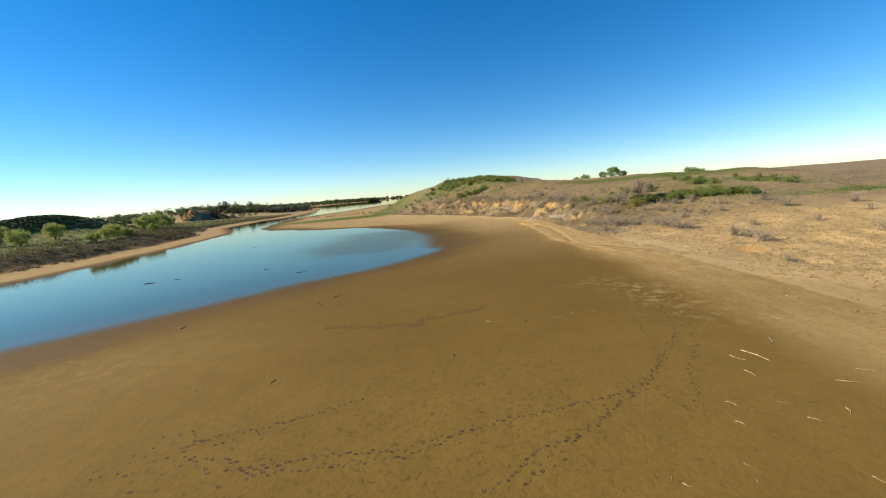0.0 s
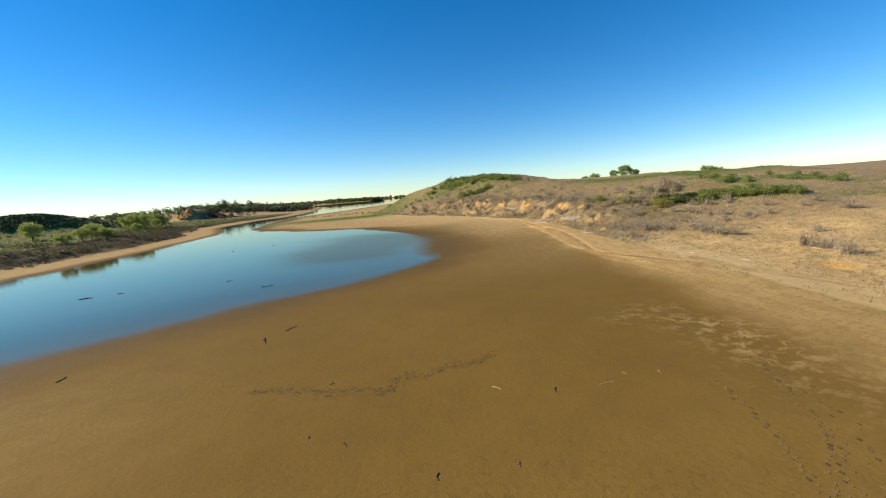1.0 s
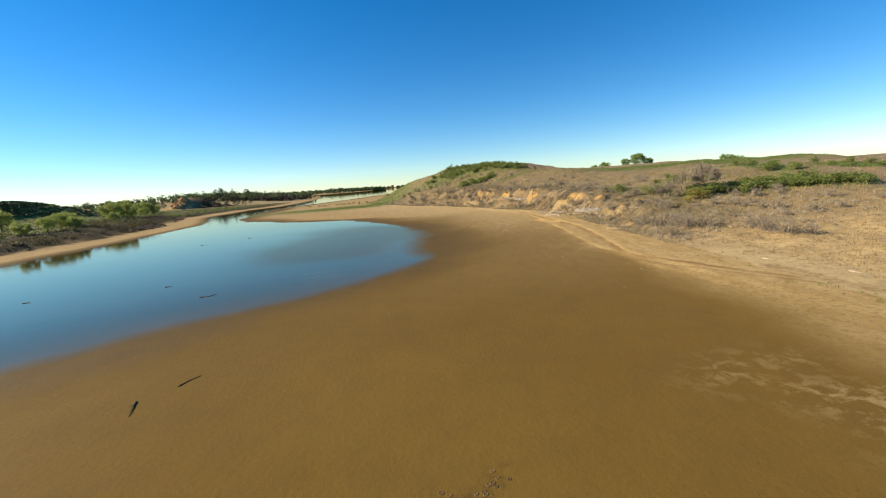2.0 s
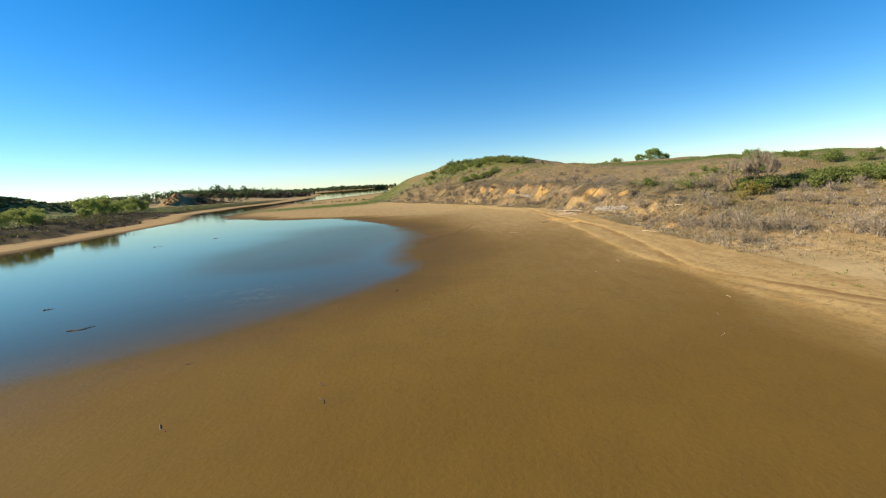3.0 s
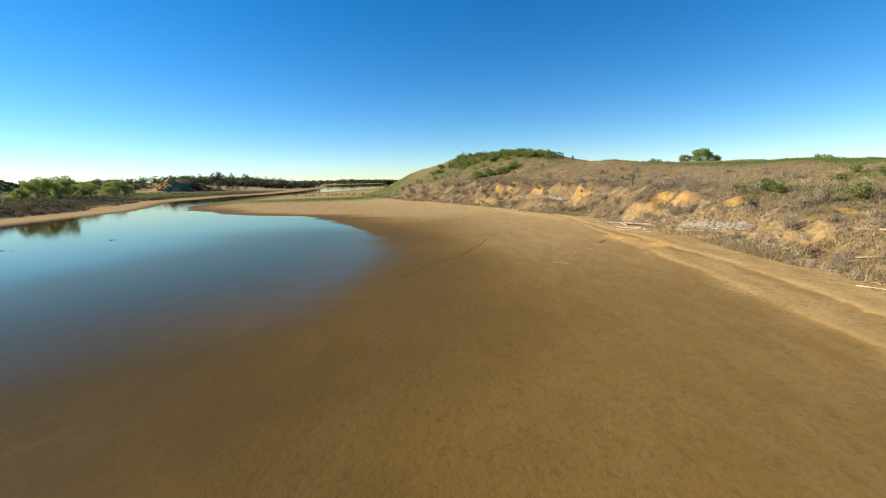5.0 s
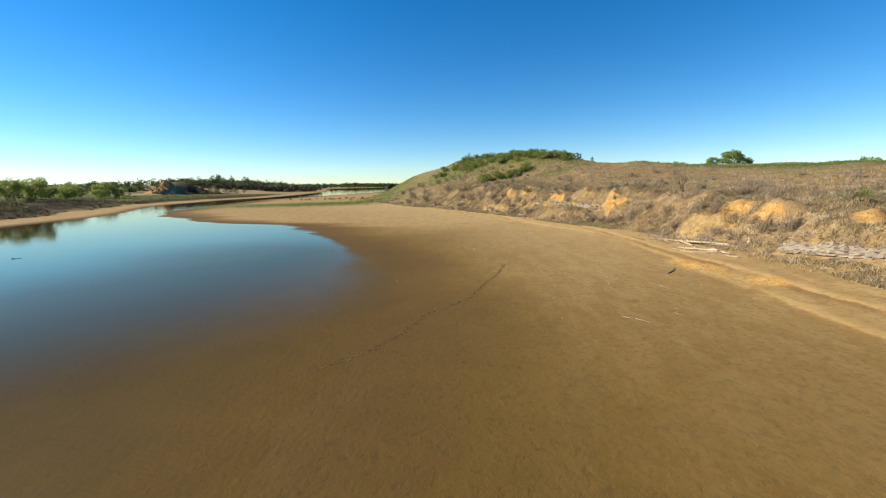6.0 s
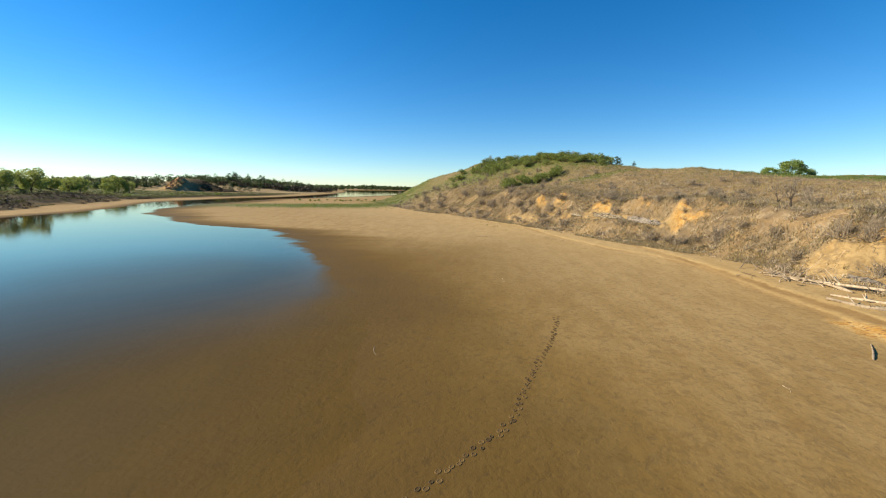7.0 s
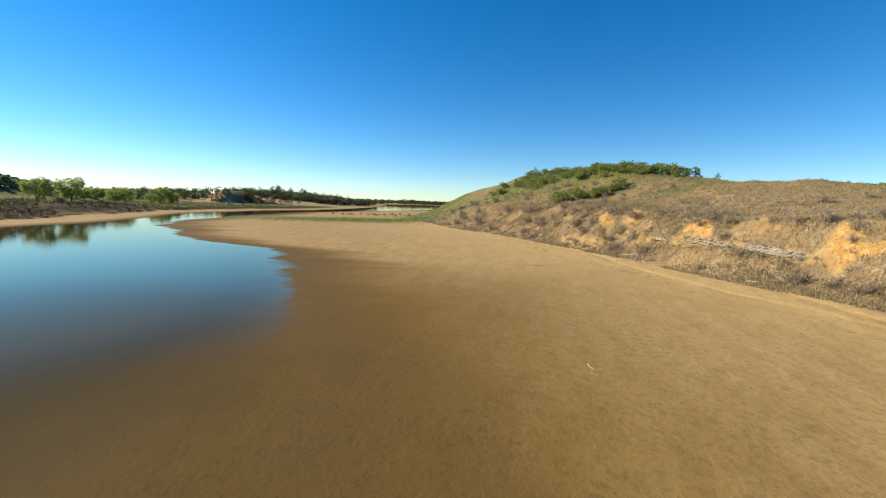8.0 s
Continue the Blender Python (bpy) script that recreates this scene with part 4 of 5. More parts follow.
keep = (d > 2.2) & (d < 38) & (g.random(len(x)) < (0.25 + 0.6 * cover["turf"]) * smooth(62, 84, y + 8 * rough(x, y, 8, 3, 74)) * (1 - smooth(195, 215, y))) & (cover["ochre"] + cover["pale"] < 0.5)
x, y = x[keep][:60000], y[keep][:60000]
blades("bluff_grass", x, y, g.uniform(0.12, 0.38, len(x)), 0.04, STRAW, 4, "thin tawny grass on the broken bluff", 10)
y = g.uniform(68, 200, 90000)
x = np.interp(y, TOE_Y, TOE_X) + 2.0 + 16 * g.random(90000) ** 1.2
cover = masks(x, y, land(x, y))
keep = (rough(x, y, 3.0, 3, 73) + 0.25 * g.random(len(x)) > 0.0) & (g.random(len(x)) < smooth(68, 84, y + 8 * rough(x, y, 8, 3, 74)) * (1 - smooth(185, 200, y))) & (cover["pale"] + 0.7 * cover["ochre"] < 0.5)
x, y = x[keep][:48000], y[keep][:48000]
blades("face_grass", x, y, g.uniform(0.10, 0.34, len(x)), 0.035, DULL, 4, "dull grey-brown grass in clumps on the bluff's face", 14)
x, y = g.uniform(-90, 130, 120000), g.uniform(20, 275, 120000)
cover = masks(x, y, land(x, y))
keep = g.random(len(x)) < cover["green"] * smooth(0.15, 0.35, land(x, y))
x, y = x[keep][:16000], y[keep][:16000]
blades("green_grass", x, y, g.uniform(0.2, 0.45, len(x)), 0.05, FRESH, 4, "fresh green grass in the hollows and on the spit", 7)
y = g.uniform(50, 420, 60000)
x = np.interp(y, WEST_Y, WEST_X) - 17 - 200 * g.random(60000) ** 1.4
keep = (bell(x, y, -247, 402, 22, 14, 39) < 0.2) & (bell(x, y, -215, 193, 30, 15, 53) < 0.3)
x, y = x[keep], y[keep]
blades("rank_grass", x, y, g.uniform(0.15, 0.4, len(x)), 0.10, RANK, 3, "rank olive grass on the western flat", 9)
x = np.concatenate([g.normal(27.5, 1.4, 90), g.normal(5.0, 3.0, 60)])
y = np.concatenate([g.uniform(20, 62, 90), g.normal(157, 4, 60)])
keep = toe_distance(x, y) > -3
blades("seedlings", x[keep], y[keep], g.uniform(0.08, 0.2, keep.sum()), 0.04, FRESH, 5, "scattered green seedlings on the sand", 8)


def woodland(name, spots, tall, material, leaves, size, label, seed, low=False):
    """Many small trees, too far off to count."""
    b = Build(seed)
    for x, y in spots:
        z, h = height(x, y), tall * b.r.uniform(0.6, 1.25)
        b.tube([(x, y, z - 0.2), (x, y, z + h * 0.6)], [h * 0.02, h * 0.012], 4)
        for _ in range(5 if low else 0):
            b.puff((x + b.r.gauss(0, h * 0.6), y + b.r.gauss(0, h * 0.6), z + h * b.r.uniform(0.1, 0.4)), (h * 0.55, h * 0.55, h * 0.3), leaves // 5, size)
        for _ in range(0 if low else 5):
            b.puff((x + b.r.gauss(0, h * 0.26), y + b.r.gauss(0, h * 0.26), z + h * b.r.uniform(0.15, 0.75)), (h * 0.34, h * 0.34, h * 0.26), leaves // 3, size * 1.15)
    return tagged(new(name, b.mesh(name, material)), label, "woodland", kind="stuff")


def west_spots(n, a, b, y0, y1):
    out = []
    for _ in range(n):
        yy = y0 + (y1 - y0) * rnd.random()
        out.append((float(np.interp(yy, WEST_Y, WEST_X)) - a - (b - a) * rnd.random(), yy))
    return out


clumps = [p for p in west_spots(800, 13, 30, 60, 250) if rough(p[0], p[1], 11, 3, 81) > 0.05][:240]
woodland("western_brush", clumps, 1.0, BROWNWOOD, 60, 0.14, "dark brown brush in clumps along the western bank", 690, True)
clumps = [p for p in west_spots(700, 17, 44, 60, 240) if rough(p[0], p[1], 14, 3, 82) > 0.12][:170]
woodland("western_thicket", clumps, 2.2, THICKET, 90, 0.17, "olive-brown budding thicket behind the western beach", 694, True)
woodland("western_scrub", west_spots(150, 40, 150, 60, 400), 1.2, WOODLAND, 30, 0.3, "green scrub on the western flat", 691, True)
# dense dark scrub that also deepens the mound's shaded side
spots = [(-243 + 0.78 * u + 0.63 * v, 405 + 0.63 * u - 0.78 * v) for u, v in ((rnd.uniform(3, 30), rnd.uniform(-14, 14)) for _ in range(420))]
woodland("mound_scrub", spots, 0.55, BROWNWOOD, 40, 0.3, "dark scrub on the shaded side of the rocky mound", 693, True)
spots = [(-213 + 0.6 * u + 0.8 * v, 195 + 0.8 * u - 0.6 * v) for u, v in ((rnd.gauss(-7, 22), rnd.uniform(-13, 18)) for _ in range(2400))]
woodland("ridge_scrub", spots, 0.8, NEEDLE, 44, 0.36, "dark low cedars covering the western ridge", 692, True)
woodland("far_woodland", [(-205 - 150 * rnd.random(), 488 + 90 * rnd.random()) for _ in range(210)], 8.0, WOODLAND, 60, 0.7, "mixed green woodland on the far bank", 700)
woodland("leafless_woodland", [(-190 - 90 * rnd.random(), 482 + 130 * rnd.random()) for _ in range(170)], 6.0, BROWNWOOD, 50, 0.7, "brown leafless thickets on the far bank", 701)
woodland("western_woodland", [(-300 - 180 * rnd.random(), 340 + 150 * rnd.random()) for _ in range(330)], 5.6, WOODLAND, 44, 0.7, "mixed woodland behind the western willows", 702)
woodland("peninsula_woodland", [(-265 - 800 * rnd.random() ** 1.5, 1560 + 150 * rnd.random()) for _ in range(330)], 13.0, WOODLAND, 40, 2.4, "tree-covered peninsula across the lake", 703)
woodland("lakeside_woodland", [(float(np.interp(yy, WEST_Y, WEST_X)) - 25 - 160 * rnd.random(), yy) for yy in (600 + 900 * rnd.random() for _ in range(260))], 9.0, WOODLAND, 44, 1.5, "woodland along the lake shore", 704)
woodland("horizon_woodland", [(-1800 + 3600 * rnd.random(), 3260 + 120 * rnd.random()) for _ in range(420)], 16.0, WOODLAND, 24, 5.0, "woods on the far shore of the lake", 705)


# ---------------------------------------------------------------- driftwood
def log_mesh(seed, length, radius, bend, material, stubs=3, sides=9):
    """A log along x from its butt, with a bend, a taper, broken ends and stubs of branches."""
    b = Build(seed)
    r = b.r
    pts, rads = [], []
    n = 9
    sway = [r.gauss(0, bend) for _ in range(4)]
    for k in range(n + 1):
        q = k / n
        pts.append(Vector((length * q, length * (sway[0] * math.sin(3.0 * q) + sway[1] * math.sin(7 * q + 1) * 0.4), length * 0.25 * sway[2] * math.sin(3.14 * q))))
        rads.append(radius * (1 - 0.62 * q) * (1 + 0.18 * r.uniform(-1, 1)) * (0.55 if k == 0 else 1.25 if k == 1 else 1))
    b.tube(pts, rads, sides, 0.12)
    for _ in range(stubs):
        k = r.randint(2, n - 1)
        w = Vector((r.uniform(0.2, 1), r.gauss(0, 1), abs(r.gauss(0, 0.6)))).normalized()
        l2 = length * r.uniform(0.08, 0.22)
        b.tube([pts[k], pts[k] + w * l2 * 0.5, pts[k] + w * l2 + Vector((0, 0, 0.03))], [rads[k] * 0.5, rads[k] * 0.35, rads[k] * 0.12], 5)
    return b.mesh("wood", material)


def log(name, a, b, radius, seed, label, group, material=None, bend=0.05, stubs=3, rise=0.0):
    """A log that lies from a to b on the ground."""
    (x0, y0), (x1, y1) = a, b
    z0, z1 = height(x0, y0), height(x1, y1)
    length = math.dist((x0, y0, z0), (x1, y1, z1 + rise))
    ob = new(name, log_mesh(seed, length, radius, bend, material or DRIFT, stubs))
    ob.location = (x0, y0, z0 + radius * 0.55)
    ob.rotation_euler = (0, -math.asin((z1 + rise - z0) / length), math.atan2(y1 - y0, x1 - x0))
    return tagged(ob, label, "driftwood", group)


for k, (a, b, q) in enumerate((
    ((27.4, 110.6), (23.8, 116.6), 0.12), ((26.0, 108.0), (24.1, 110.3), 0.09), ((27.2, 111.6), (24.4, 115.4), 0.10), ((25.6, 106.8), (25.2, 108.9), 0.08),
    ((25.4, 113.0), (23.6, 118.0), 0.09), ((28.4, 110.0), (28.9, 111.3), 0.14),
)):
    log("driftwood_log", a, b, q, 800 + k, "bleached grey tree trunk stranded at the foot of the bluff", "stranded trunks", bend=0.07, stubs=6)
for k in range(62):
    w, q = rnd.uniform(0, 6.28), rnd.uniform(0.6, 1.7)
    x, y = 24.6 + rnd.gauss(0, 0.7), 117.2 + rnd.gauss(0, 1.5)
    log("driftwood_branch", (x, y), (x + q * math.cos(w), y + q * math.sin(w)), rnd.uniform(0.018, 0.042), 820 + k, "bleached branch in a heap of driftwood", "driftwood heap", bend=0.08, stubs=2, rise=rnd.uniform(0, 0.8))
for k, (a, b, q) in enumerate((
    ((25.2, 108.6), (22.8, 111.6), 0.20), ((25.6, 109.6), (23.6, 112.4), 0.16), ((24.6, 109.0), (23.4, 110.9), 0.11), ((25.9, 108.2), (24.9, 109.9), 0.10),
    ((32.6, 93.0), (33.6, 90.8), 0.13), ((33.6, 91.0), (33.2, 88.0), 0.10), ((30.9, 89.6), (31.2, 87.4), 0.06), ((25.4, 84.9), (26.3, 82.5), 0.05), ((26.2, 84.0), (27.2, 82.2), 0.05),
    ((19.6, 135.9), (20.7, 134.4), 0.08), ((13.0, 150.9), (14.8, 148.4), 0.09), ((11.4, 150.4), (12.6, 149.2), 0.07), ((29.5, 58.0), (30.8, 56.2), 0.06), ((31.4, 52.4), (33.6, 51.0), 0.07),
    ((39.3, 53.6), (40.6, 51.4), 0.06), ((45.0, 74.0), (46.6, 72.6), 0.07), ((33.5, 38.0), (35.0, 36.6), 0.06), ((30.4, 127.0), (32.2, 125.6), 0.08), ((33.6, 122.8), (34.8, 121.0), 0.07), ((26.5, 131.0), (27.8, 130.4), 0.06),
)):
    log("driftwood_log", a, b, q, 850 + k, "bleached fallen branch lying on the bank", "fallen branches on the bank", bend=0.09, stubs=3)

PALE = "pale dry stick lying on the mud"
for k, (a, b) in enumerate((
    ((16.4, 22.5), (16.8, 21.0)), ((15.4, 22.0), (15.8, 21.3)), ((14.9, 20.3), (14.9, 19.5)), ((21.5, 26.8), (21.8, 26.2)), ((19.2, 23.8), (18.3, 22.7)), ((25.6, 30.3), (25.9, 29.6)), ((12.1, 17.7), (12.3, 17.3)), ((14.1, 17.4), (14.5, 17.1)), ((14.3, 16.2), (14.6, 15.9)), ((17.9, 18.7), (18.7, 18.3)), ((19.7, 19.6), (20.3, 19.2)), ((10.1, 14.0), (10.2, 13.8)), ((7.6, 13.3), (7.8, 13.1)), ((7.4, 13.6), (7.3, 13.4)), ((9.9, 13.2), (9.8, 13.0)), ((13.4, 13.0), (13.5, 12.7)), ((16.3, 16.6), (16.0, 16.1)), ((11.5, 16.3), (11.7, 16.0)),
    ((3.1, 30.9), (3.5, 30.5)),
    ((8.2, 30.4), (9.0, 30.6)), ((11.6, 31.4), (11.6, 31.1)), ((9.8, 31.4), (9.9, 31.2)),
    ((19.8, 59.9), (19.7, 59.4)), ((16.1, 54.5), (15.7, 54.2)), ((17.5, 57.2), (17.4, 56.9)),
    ((18.0, 71.7), (18.0, 71.0)), ((12.2, 68.4), (12.2, 68.2)), ((14.8, 68.0), (14.8, 67.7)),
    ((11.7, 94.3), (12.3, 94.0)), ((12.2, 94.0), (12.7, 93.5)), ((13.4, 101.3), (13.3, 100.8)), ((8.6, 94.3), (8.6, 93.9)), ((16.6, 100.8), (16.7, 99.8)), ((17.4, 100.2), (18.2, 100.9)), ((14.6, 95.0), (14.9, 94.5)), ((15.1, 95.8), (15.1, 95.5)), ((19.2, 100.7), (19.2, 100.5)), ((-1.6, 103.0), (-1.3, 102.2)),
    ((4.4, 116.4), (4.6, 115.8)),
    ((4.4, 115.5), (4.6, 115.3)), ((2.0, 142.7), (4.2, 143.2)),
)):
    log("stick", a, b, 0.010 + 0.008 * math.dist(a, b), 900 + k, PALE, "sticks on the mud", bend=0.08, stubs=1)
for k, (a, b) in enumerate((
    ((-10.1, 22.9), (-10.0, 23.4)), ((-14.3, 22.6), (-14.1, 22.6)), ((-8.8, 18.2), (-8.4, 17.8)),
    ((-11.8, 41.9), (-11.3, 43.0)), ((-13.0, 40.7), (-12.3, 39.4)), ((-5.0, 27.5), (-5.0, 27.7)), ((-3.4, 27.1), (-3.2, 26.8)), ((-23.5, 35.2), (-24.1, 36.3)), ((0.5, 25.0), (0.5, 24.6)), ((3.4, 25.3), (3.4, 25.0)), ((6.1, 30.4), (6.0, 29.9)),
    ((-5.5, 32.3), (-5.3, 32.5)),
    ((-7.6, 49.0), (-7.1, 48.6)), ((-2.2, 50.3), (-1.9, 49.9)), 
    ((-10.2, 54.3), (-9.7, 54.4)), ((-2.6, 51.5), (-2.2, 51.2)), ((14.4, 67.2), (14.5, 66.9)),
    ((3.5, 68.3), (3.6, 68.0)), ((-1.4, 65.9), (-1.2, 66.2)),

)):
    log("stick", a, b, 0.018 + 0.012 * math.dist(a, b), 950 + k, "dark wet stick lying on the mud", "dark sticks on the mud", DARKWOOD, 0.08, 2)
log("stake", (18.7, 104.05), (20.1, 105.75), 0.045, 1969, "weathered pale post lying on the mud", "bleached sticks on the mud", DRIFT, 0.015, 0)
for k, (x, y, length, turn) in enumerate(((-46.3, 60.8, 1.6, 20), (-22.5, 60.4, 1.5, 35), (-42.8, 62.7, 0.8, 10), (-30.0, 66.0, 0.7, 30), (-50, 104, 1.6, 0), (-44, 112, 0.8, 20))):
    ob = new("floating_branch", log_mesh(970 + k, length, 0.07, 0.08, DARKWOOD, 3))
    ob.location, ob.rotation_euler = (x, y, 0.0), (0, 0, radians(turn))
    tagged(ob, "dark waterlogged branch in the shallow water", "driftwood", "branches in the water")


# ---------------------------------------------------------------- rocks of the bluff
def rock_mesh(seed, length, depth, tall, material):
    """A weathered slab with bedding steps and a broken outline."""
    g2 = np.random.default_rng(seed)
    n, m = max(22, int(length * 5)), 9
    v, f = [], []
    edge = np.interp(np.arange(n + 1), np.arange(0, n + 5, 4), 0.7 + 0.3 * g2.random(len(np.arange(0, n + 5, 4)))) + 0.04 * g2.normal(size=n + 1)
    for i in range(n + 1):
        q = i / n
        taper = min(1.0, 1.4 * q * length + 0.1, 0.8 * (1 - q) * length + 0.1) ** 0.6
        for j in range(m + 1):
            h = j / m
            step = 0.13 * math.floor(h * 4) / 4 + 0.05 * g2.normal()
            front = depth * (0.5 * edge[i] * taper - step)
            v.append((length * (q - 0.5) + 0.05 * g2.normal(), -front, tall * taper * edge[i] * h + 0.03 * g2.normal()))
        v.append((length * (q - 0.5), depth * 0.5, tall * taper * edge[i] * 0.9))
        v.append((length * (q - 0.5), depth * 0.5, -0.3))
    k = m + 3
    for i in range(n):
        for j in range(k):
            a, b = i * k + j, i * k + (j + 1) % k
            f.append((a, a + k, b + k, b))
    f.append(tuple(range(k)))
    f.append(tuple(range(n * k + k - 1, n * k - 1, -1)))
    return mesh_from("rock", v, f, material)


PALE_LEDGE, GREY_LEDGE = "long pale sandstone ledge breaking out of the bluff", "grey shale ledge with a pale cap above the beach"
for k, (x, y, length, depth, tall, turn, mat, label) in enumerate((
    (27.7, 115.0, 2.6, 1.0, 0.45, -75, GREYSTONE, "grey clay ledge behind the stranded trunks"), (15.3, 152.6, 2.6, 0.9, 0.45, -65, STONE, "pale sandstone ledge at the foot of the headland"),
    (13.4, 155.8, 2.4, 0.8, 0.45, -60, GREYSTONE, "grey shale ledge at the foot of the headland"), (17.0, 149.0, 2.4, 0.9, 0.45, -60, STONE, "pale sandstone ledge at the foot of the headland"),
    (9.4, 159.4, 2.0, 0.8, 0.4, -55, STONE, "pale sandstone ledge at the foot of the headland"), (3.6, 166.4, 1.8, 0.8, 0.4, -52, STONE, "pale sandstone ledge at the foot of the headland"),
)):
    ob = new("rock_ledge", rock_mesh(1000 + k, length, depth, tall, mat))
    ob.location, ob.rotation_euler = (x, y, height(x, y) - 0.3 * tall), (radians(-14), radians(3 * math.sin(3 * k)), radians(turn))
    tagged(ob, label, "rock", "ledges of the bluff")
for (a, b), n, tall, label in zip(BEDS, (2, 1), (0.75, 1.0), (PALE_LEDGE, GREY_LEDGE)):
    a, b = Vector(a), Vector(b)
    for k in range(n):
        p, long = a.lerp(b, (k + 0.5) / n), (b - a).length / n * (1.04 + 0.1 * math.sin(5 * k))
        ob = new("rock_ledge", rock_mesh(1020 + k + 7 * n, long, 1.25, tall * (1 + 0.15 * math.sin(3 * k)), (STONE, GREYSTONE)[(k + n) % 2]))
        ob.location = (p.x, p.y, p.z - 0.3 * tall)
        ob.rotation_euler = (radians(-12), -math.asin((b.z - a.z) / (b - a).length), math.atan2(b.y - a.y, b.x - a.x))
        tagged(ob, label, "rock", "ledges of the bluff")
for k in range(44):
    w, q = rnd.uniform(-1.5, 1.1), rnd.uniform(0.0, 1.0)
    x, y = -246 - 18 * q * math.cos(w), 394 + 13 * q * math.sin(w)
    ob = new("boulder", rock_mesh(1050 + k % 5, 3.2, 2.4, 1.8, REDSTONE))
    ob.location, ob.rotation_euler = (x, y, height(x, y) - 0.5), (rnd.uniform(-0.3, 0.3), rnd.uniform(-0.3, 0.3), rnd.uniform(0, 6.28))
    tagged(ob, "rust-red boulder on the rocky mound", "rock", "boulders of the mound")

lit = Build(78)
for _ in range(2000):
    y = lit.r.uniform(66, 200)
    x = float(np.interp(y, TOE_Y, TOE_X)) + 3.0 + abs(lit.r.gauss(0, 3.5)) - 0.8
    z, w, q = height(x, y) + 0.02, lit.r.uniform(0, 6.28), lit.r.uniform(0.2, 0.7)
    lit.tube([(x, y, z), (x + q * math.cos(w) / 2, y + q * math.sin(w) / 2, z + 0.06), (x + q * math.cos(w), y + q * math.sin(w), height(x + q * math.cos(w), y + q * math.sin(w)) + 0.03)], [0.018, 0.016, 0.008], 3)
tagged(new("driftwood_litter", lit.mesh("driftwood_litter", DRIFT)), "bleached twigs washed up along the foot of the bluff", "driftwood", kind="stuff")

brush = Build(79)
for _ in range(2700):
    y = brush.r.uniform(68, 225)
    x = float(np.interp(y, TOE_Y, TOE_X)) + 2.5 + 28 * brush.r.random() ** 1.3
    if any(bell(x, y, cx, cy, 0.6 * rx, 0.6 * ry, 104) > 0.4 for cx, cy, rx, ry in OCHRES) or value_noise(np.array([x / 6.0]), np.array([y / 6.0]), 71)[0] < -0.2:
        continue
    z, q = height(x, y), brush.r.uniform(0.2, 0.6)
    for _ in range(24):
        w, tilt = brush.r.uniform(0, 6.28), brush.r.uniform(0.2, 1.45)
        o = Vector((brush.r.gauss(0, 0.35) * q, brush.r.gauss(0, 0.35) * q, 0))
        p = Vector((x, y, z)) + o
        way = way_of(brush.r, tilt, w) * q
        brush.tube([p, p + way * 0.6 + Vector((0, 0, 0.08 * q)), p + way], [0.012, 0.010, 0.005], 3)
tagged(new("dead_brush", brush.mesh("dead_brush", BRUSH)), "tangled grey-brown dead brush over the broken bluff", "brush", kind="stuff")

rub = Build(77)
for _ in range(260):
    y = rub.r.uniform(70, 215)
    d0 = rub.r.choice((1.5, 3.0, 4.5)) + rub.r.gauss(0, 1.0)
    x = float(np.interp(y, TOE_Y, TOE_X)) + d0
    q, z = rub.r.uniform(0.02, 0.07), height(x, y)
    rub.tube([(x - q, y, z - 0.03), (x - q * 0.3, y + q * 0.2, z + q * 0.3), (x + q, y, z)], [q * 0.4, q * 0.8, q * 0.35], 5, 0.3)
tagged(new("rubble", rub.mesh("rubble", STONE)), "small pale stones strewn along the foot of the bluff", "stones", kind="stuff")


# ---------------------------------------------------------------- hoof prints in the mud
def prints(trails, seed):
    """Small craters with raised rims, in pairs along each trail."""
    b = Build(seed)
    for trail, step, wander in trails:
        pts = [Vector((*p, 0)) for p in trail]
        for p, q in zip(pts, pts[1:]):
            n = max(1, int((q - p).length / (0.72 * step)))
            side = Vector((-(q - p).y, (q - p).x, 0)).normalized()
            for k in range(n):
                small = 0.5 if step < 0.2 else 1.0
                c = p.lerp(q, (k + b.r.uniform(0, 0.5)) / n) + side * (0.06 * small * (-1) ** k + b.r.gauss(0, wander))
                z, rad = height(c.x, c.y), b.r.uniform(0.036, 0.056) * small
                w0 = math.atan2((q - p).y, (q - p).x)
                i = len(b.v)
                for ring, (rr, zz) in enumerate(((1.6, 0.0), (1.15, 0.012), (0.75, 0.002))):
                    for s in range(8):
                        w = w0 + s * math.pi / 4
                        o = Vector((math.cos(s * math.pi / 4) * 1.3, math.sin(s * math.pi / 4), 0)) * rad * rr
                        o.rotate(Euler((0, 0, w0)))
                        b.v.append((c.x + o.x, c.y + o.y, z + zz + 0.004))
                for ring in range(2):
                    for s in range(8):
                        a, e = i + ring * 8 + s, i + ring * 8 + (s + 1) % 8
                        b.f.append((a, e, e + 8, a + 8))
                b.f.append(tuple(range(i + 16, i + 24)))
    return b


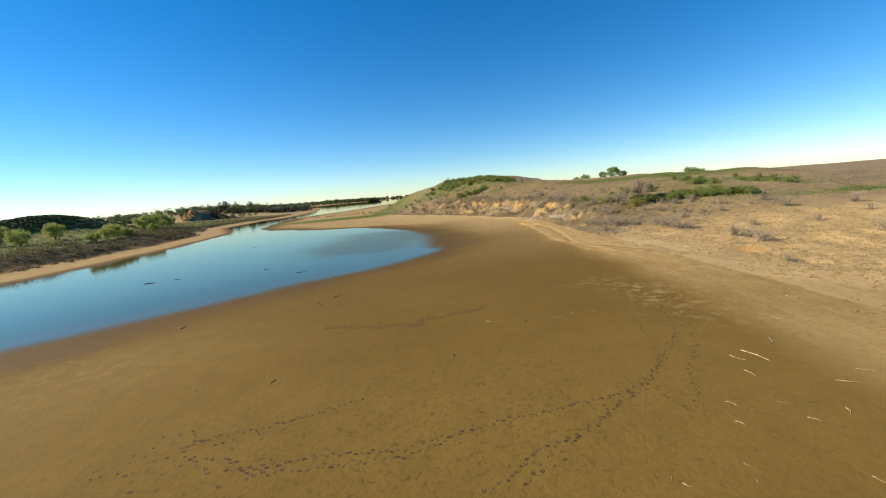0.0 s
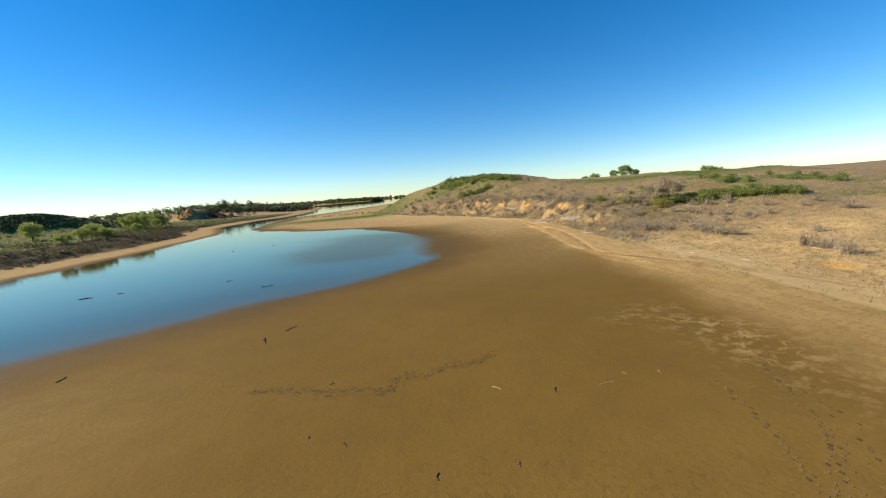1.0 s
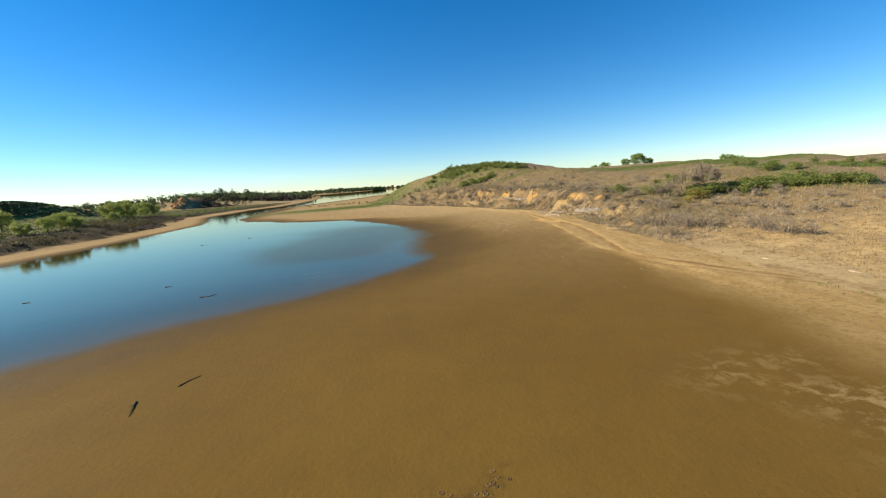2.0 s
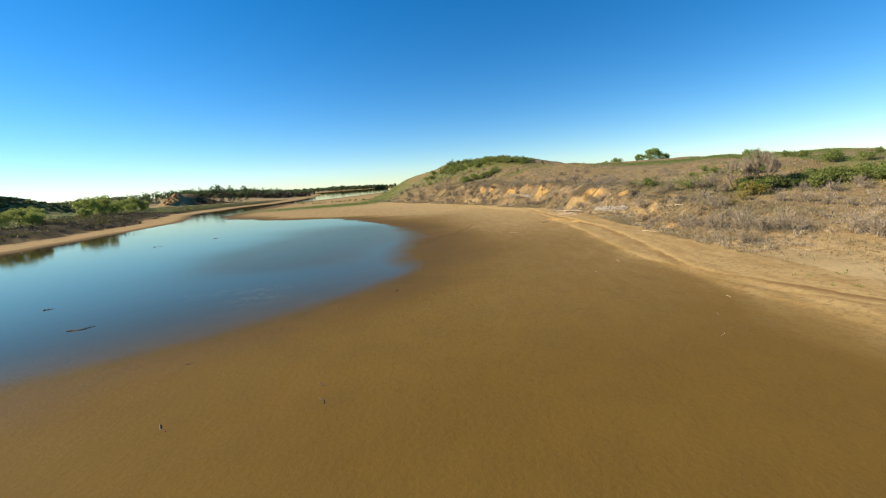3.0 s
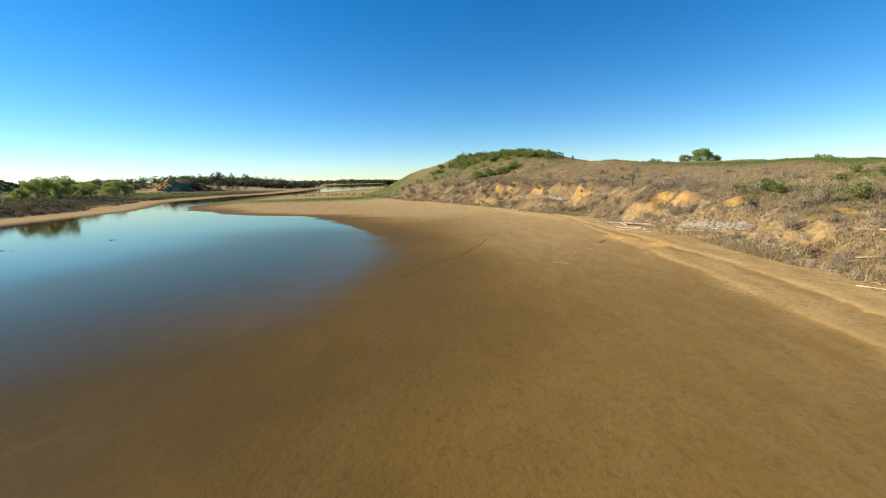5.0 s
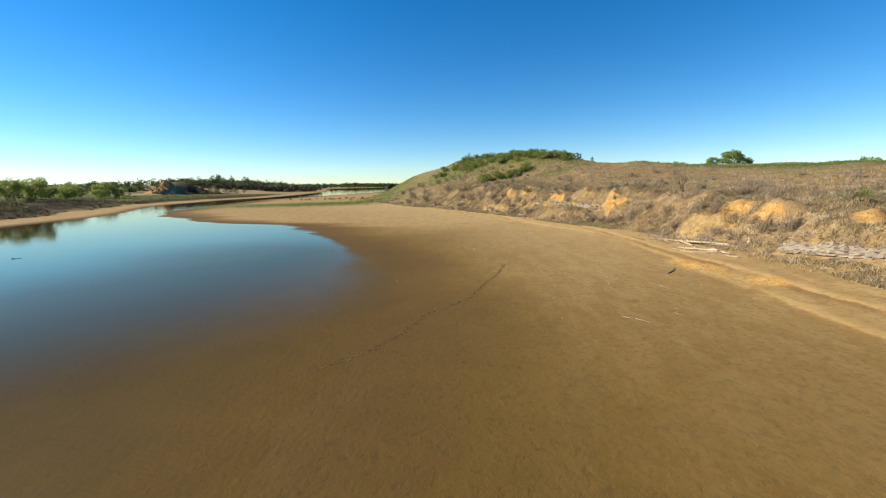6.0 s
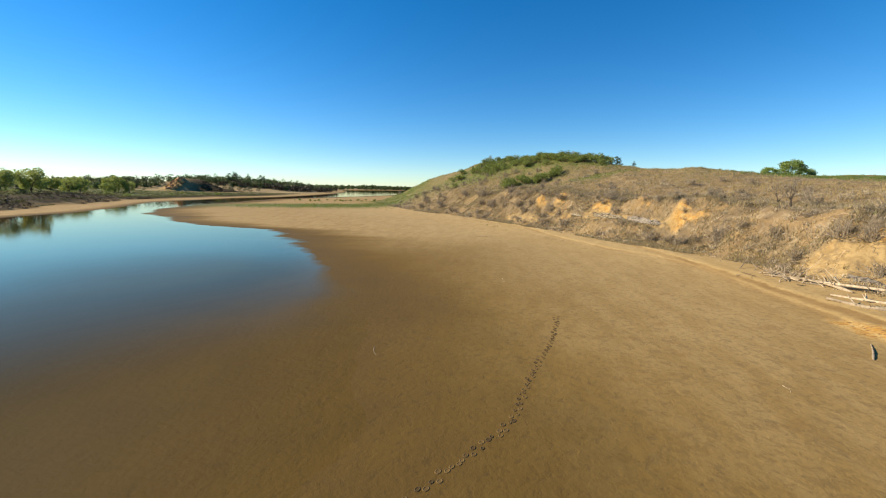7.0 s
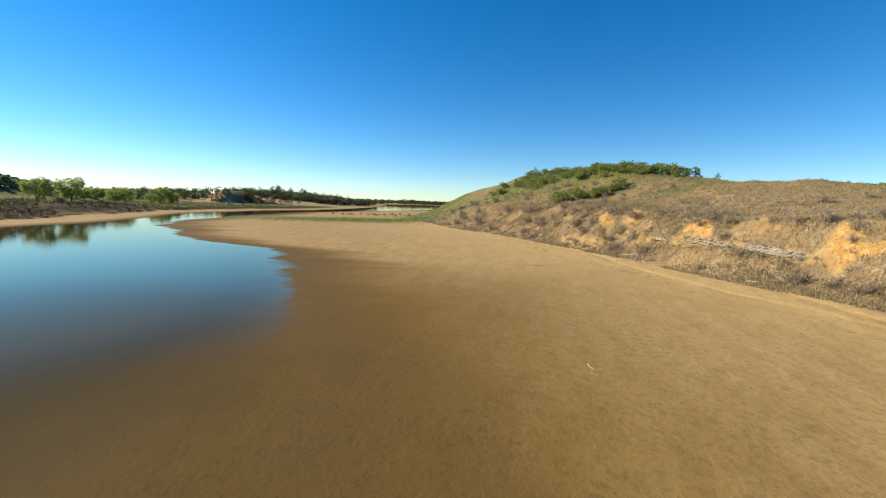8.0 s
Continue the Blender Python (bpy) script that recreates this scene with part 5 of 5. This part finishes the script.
TRAILS = (
    (((1.2, 13.5), (2.1, 14.2), (2.9, 14.9), (3.7, 15.6), (4.5, 15.8), (5.7, 16.6), (7.0, 17.6), (8.2, 18.5), (9.5, 19.5), (11.4, 21.7), (13.0, 23.7), (14.9, 26.1), (16.0, 29.3), (17.0, 32.0), (19.4, 36.8)), 0.33, 0.1),
    (((2.5, 13.7), (3.3, 14.5), (4.4, 15.5), (5.8, 16.6), (7.4, 17.9), (9.1, 19.3), (10.7, 20.8), (13.0, 23.2), (15.2, 26.0)), 0.36, 0.15),
    (((-8.7, 15.5), (-6.5, 15.8), (-5.6, 16.0), (-4.0, 16.1), (-2.1, 16.1), (-1.1, 16.3), (0.1, 16.8), (1.6, 17.2), (2.6, 17.6), (4.2, 17.9), (6.1, 18.5), (7.8, 18.8), (9.6, 19.8)), 0.3, 0.05),
    (((-7.7, 15.3), (-6.4, 15.3), (-4.9, 15.4), (-3.6, 15.5), (-2.1, 15.6), (-1.2, 15.8), (0.1, 16.5)), 0.36, 0.06),
    (((-11.4, 17.4), (-10.3, 18.0), (-9.1, 18.2), (-7.7, 18.6), (-6.3, 19.3), (-5.4, 19.8), (-4.1, 20.4)), 0.34, 0.05),
    (((13.6, 29.9), (13.1, 26.5), (12.0, 23.0), (11.3, 21.0)), 0.3, 0.06),
    (((14.8, 23.7), (12.7, 21.1), (11.5, 18.7), (10.7, 17.2), (11.1, 16.5)), 0.34, 0.06),
    (((10.1, 19.4), (10.0, 18.4), (10.3, 17.2), (10.7, 16.8)), 0.34, 0.06),
    (SEEP, 0.3, 0.16), (SEEP, 0.5, 0.3),
    (((-2.2, 88.4), (-1.7, 89.0), (-1.0, 89.6), (-0.3, 90.7), (0.4, 91.8), (0.8, 93.3), (1.4, 94.8), (2.6, 96.4), (3.8, 98.0), (4.7, 100.8), (6.3, 105.2), (6.9, 108.0)), 0.24, 0.05),
    (((17.2, 30.5), (15.8, 26.0), (13.8, 22.5)), 0.5, 0.25), (((-14.0, 16.5), (-10.0, 16.0), (-7.0, 15.6)), 0.28, 0.5), (((-13.0, 18.5), (-9.0, 17.2)), 0.26, 0.5),
)
tagged(new("hoof_prints", prints(TRAILS, 31).mesh("hoof_prints", DAMP)), "trails of small hoof prints pressed into the mud", "tracks", kind="stuff")
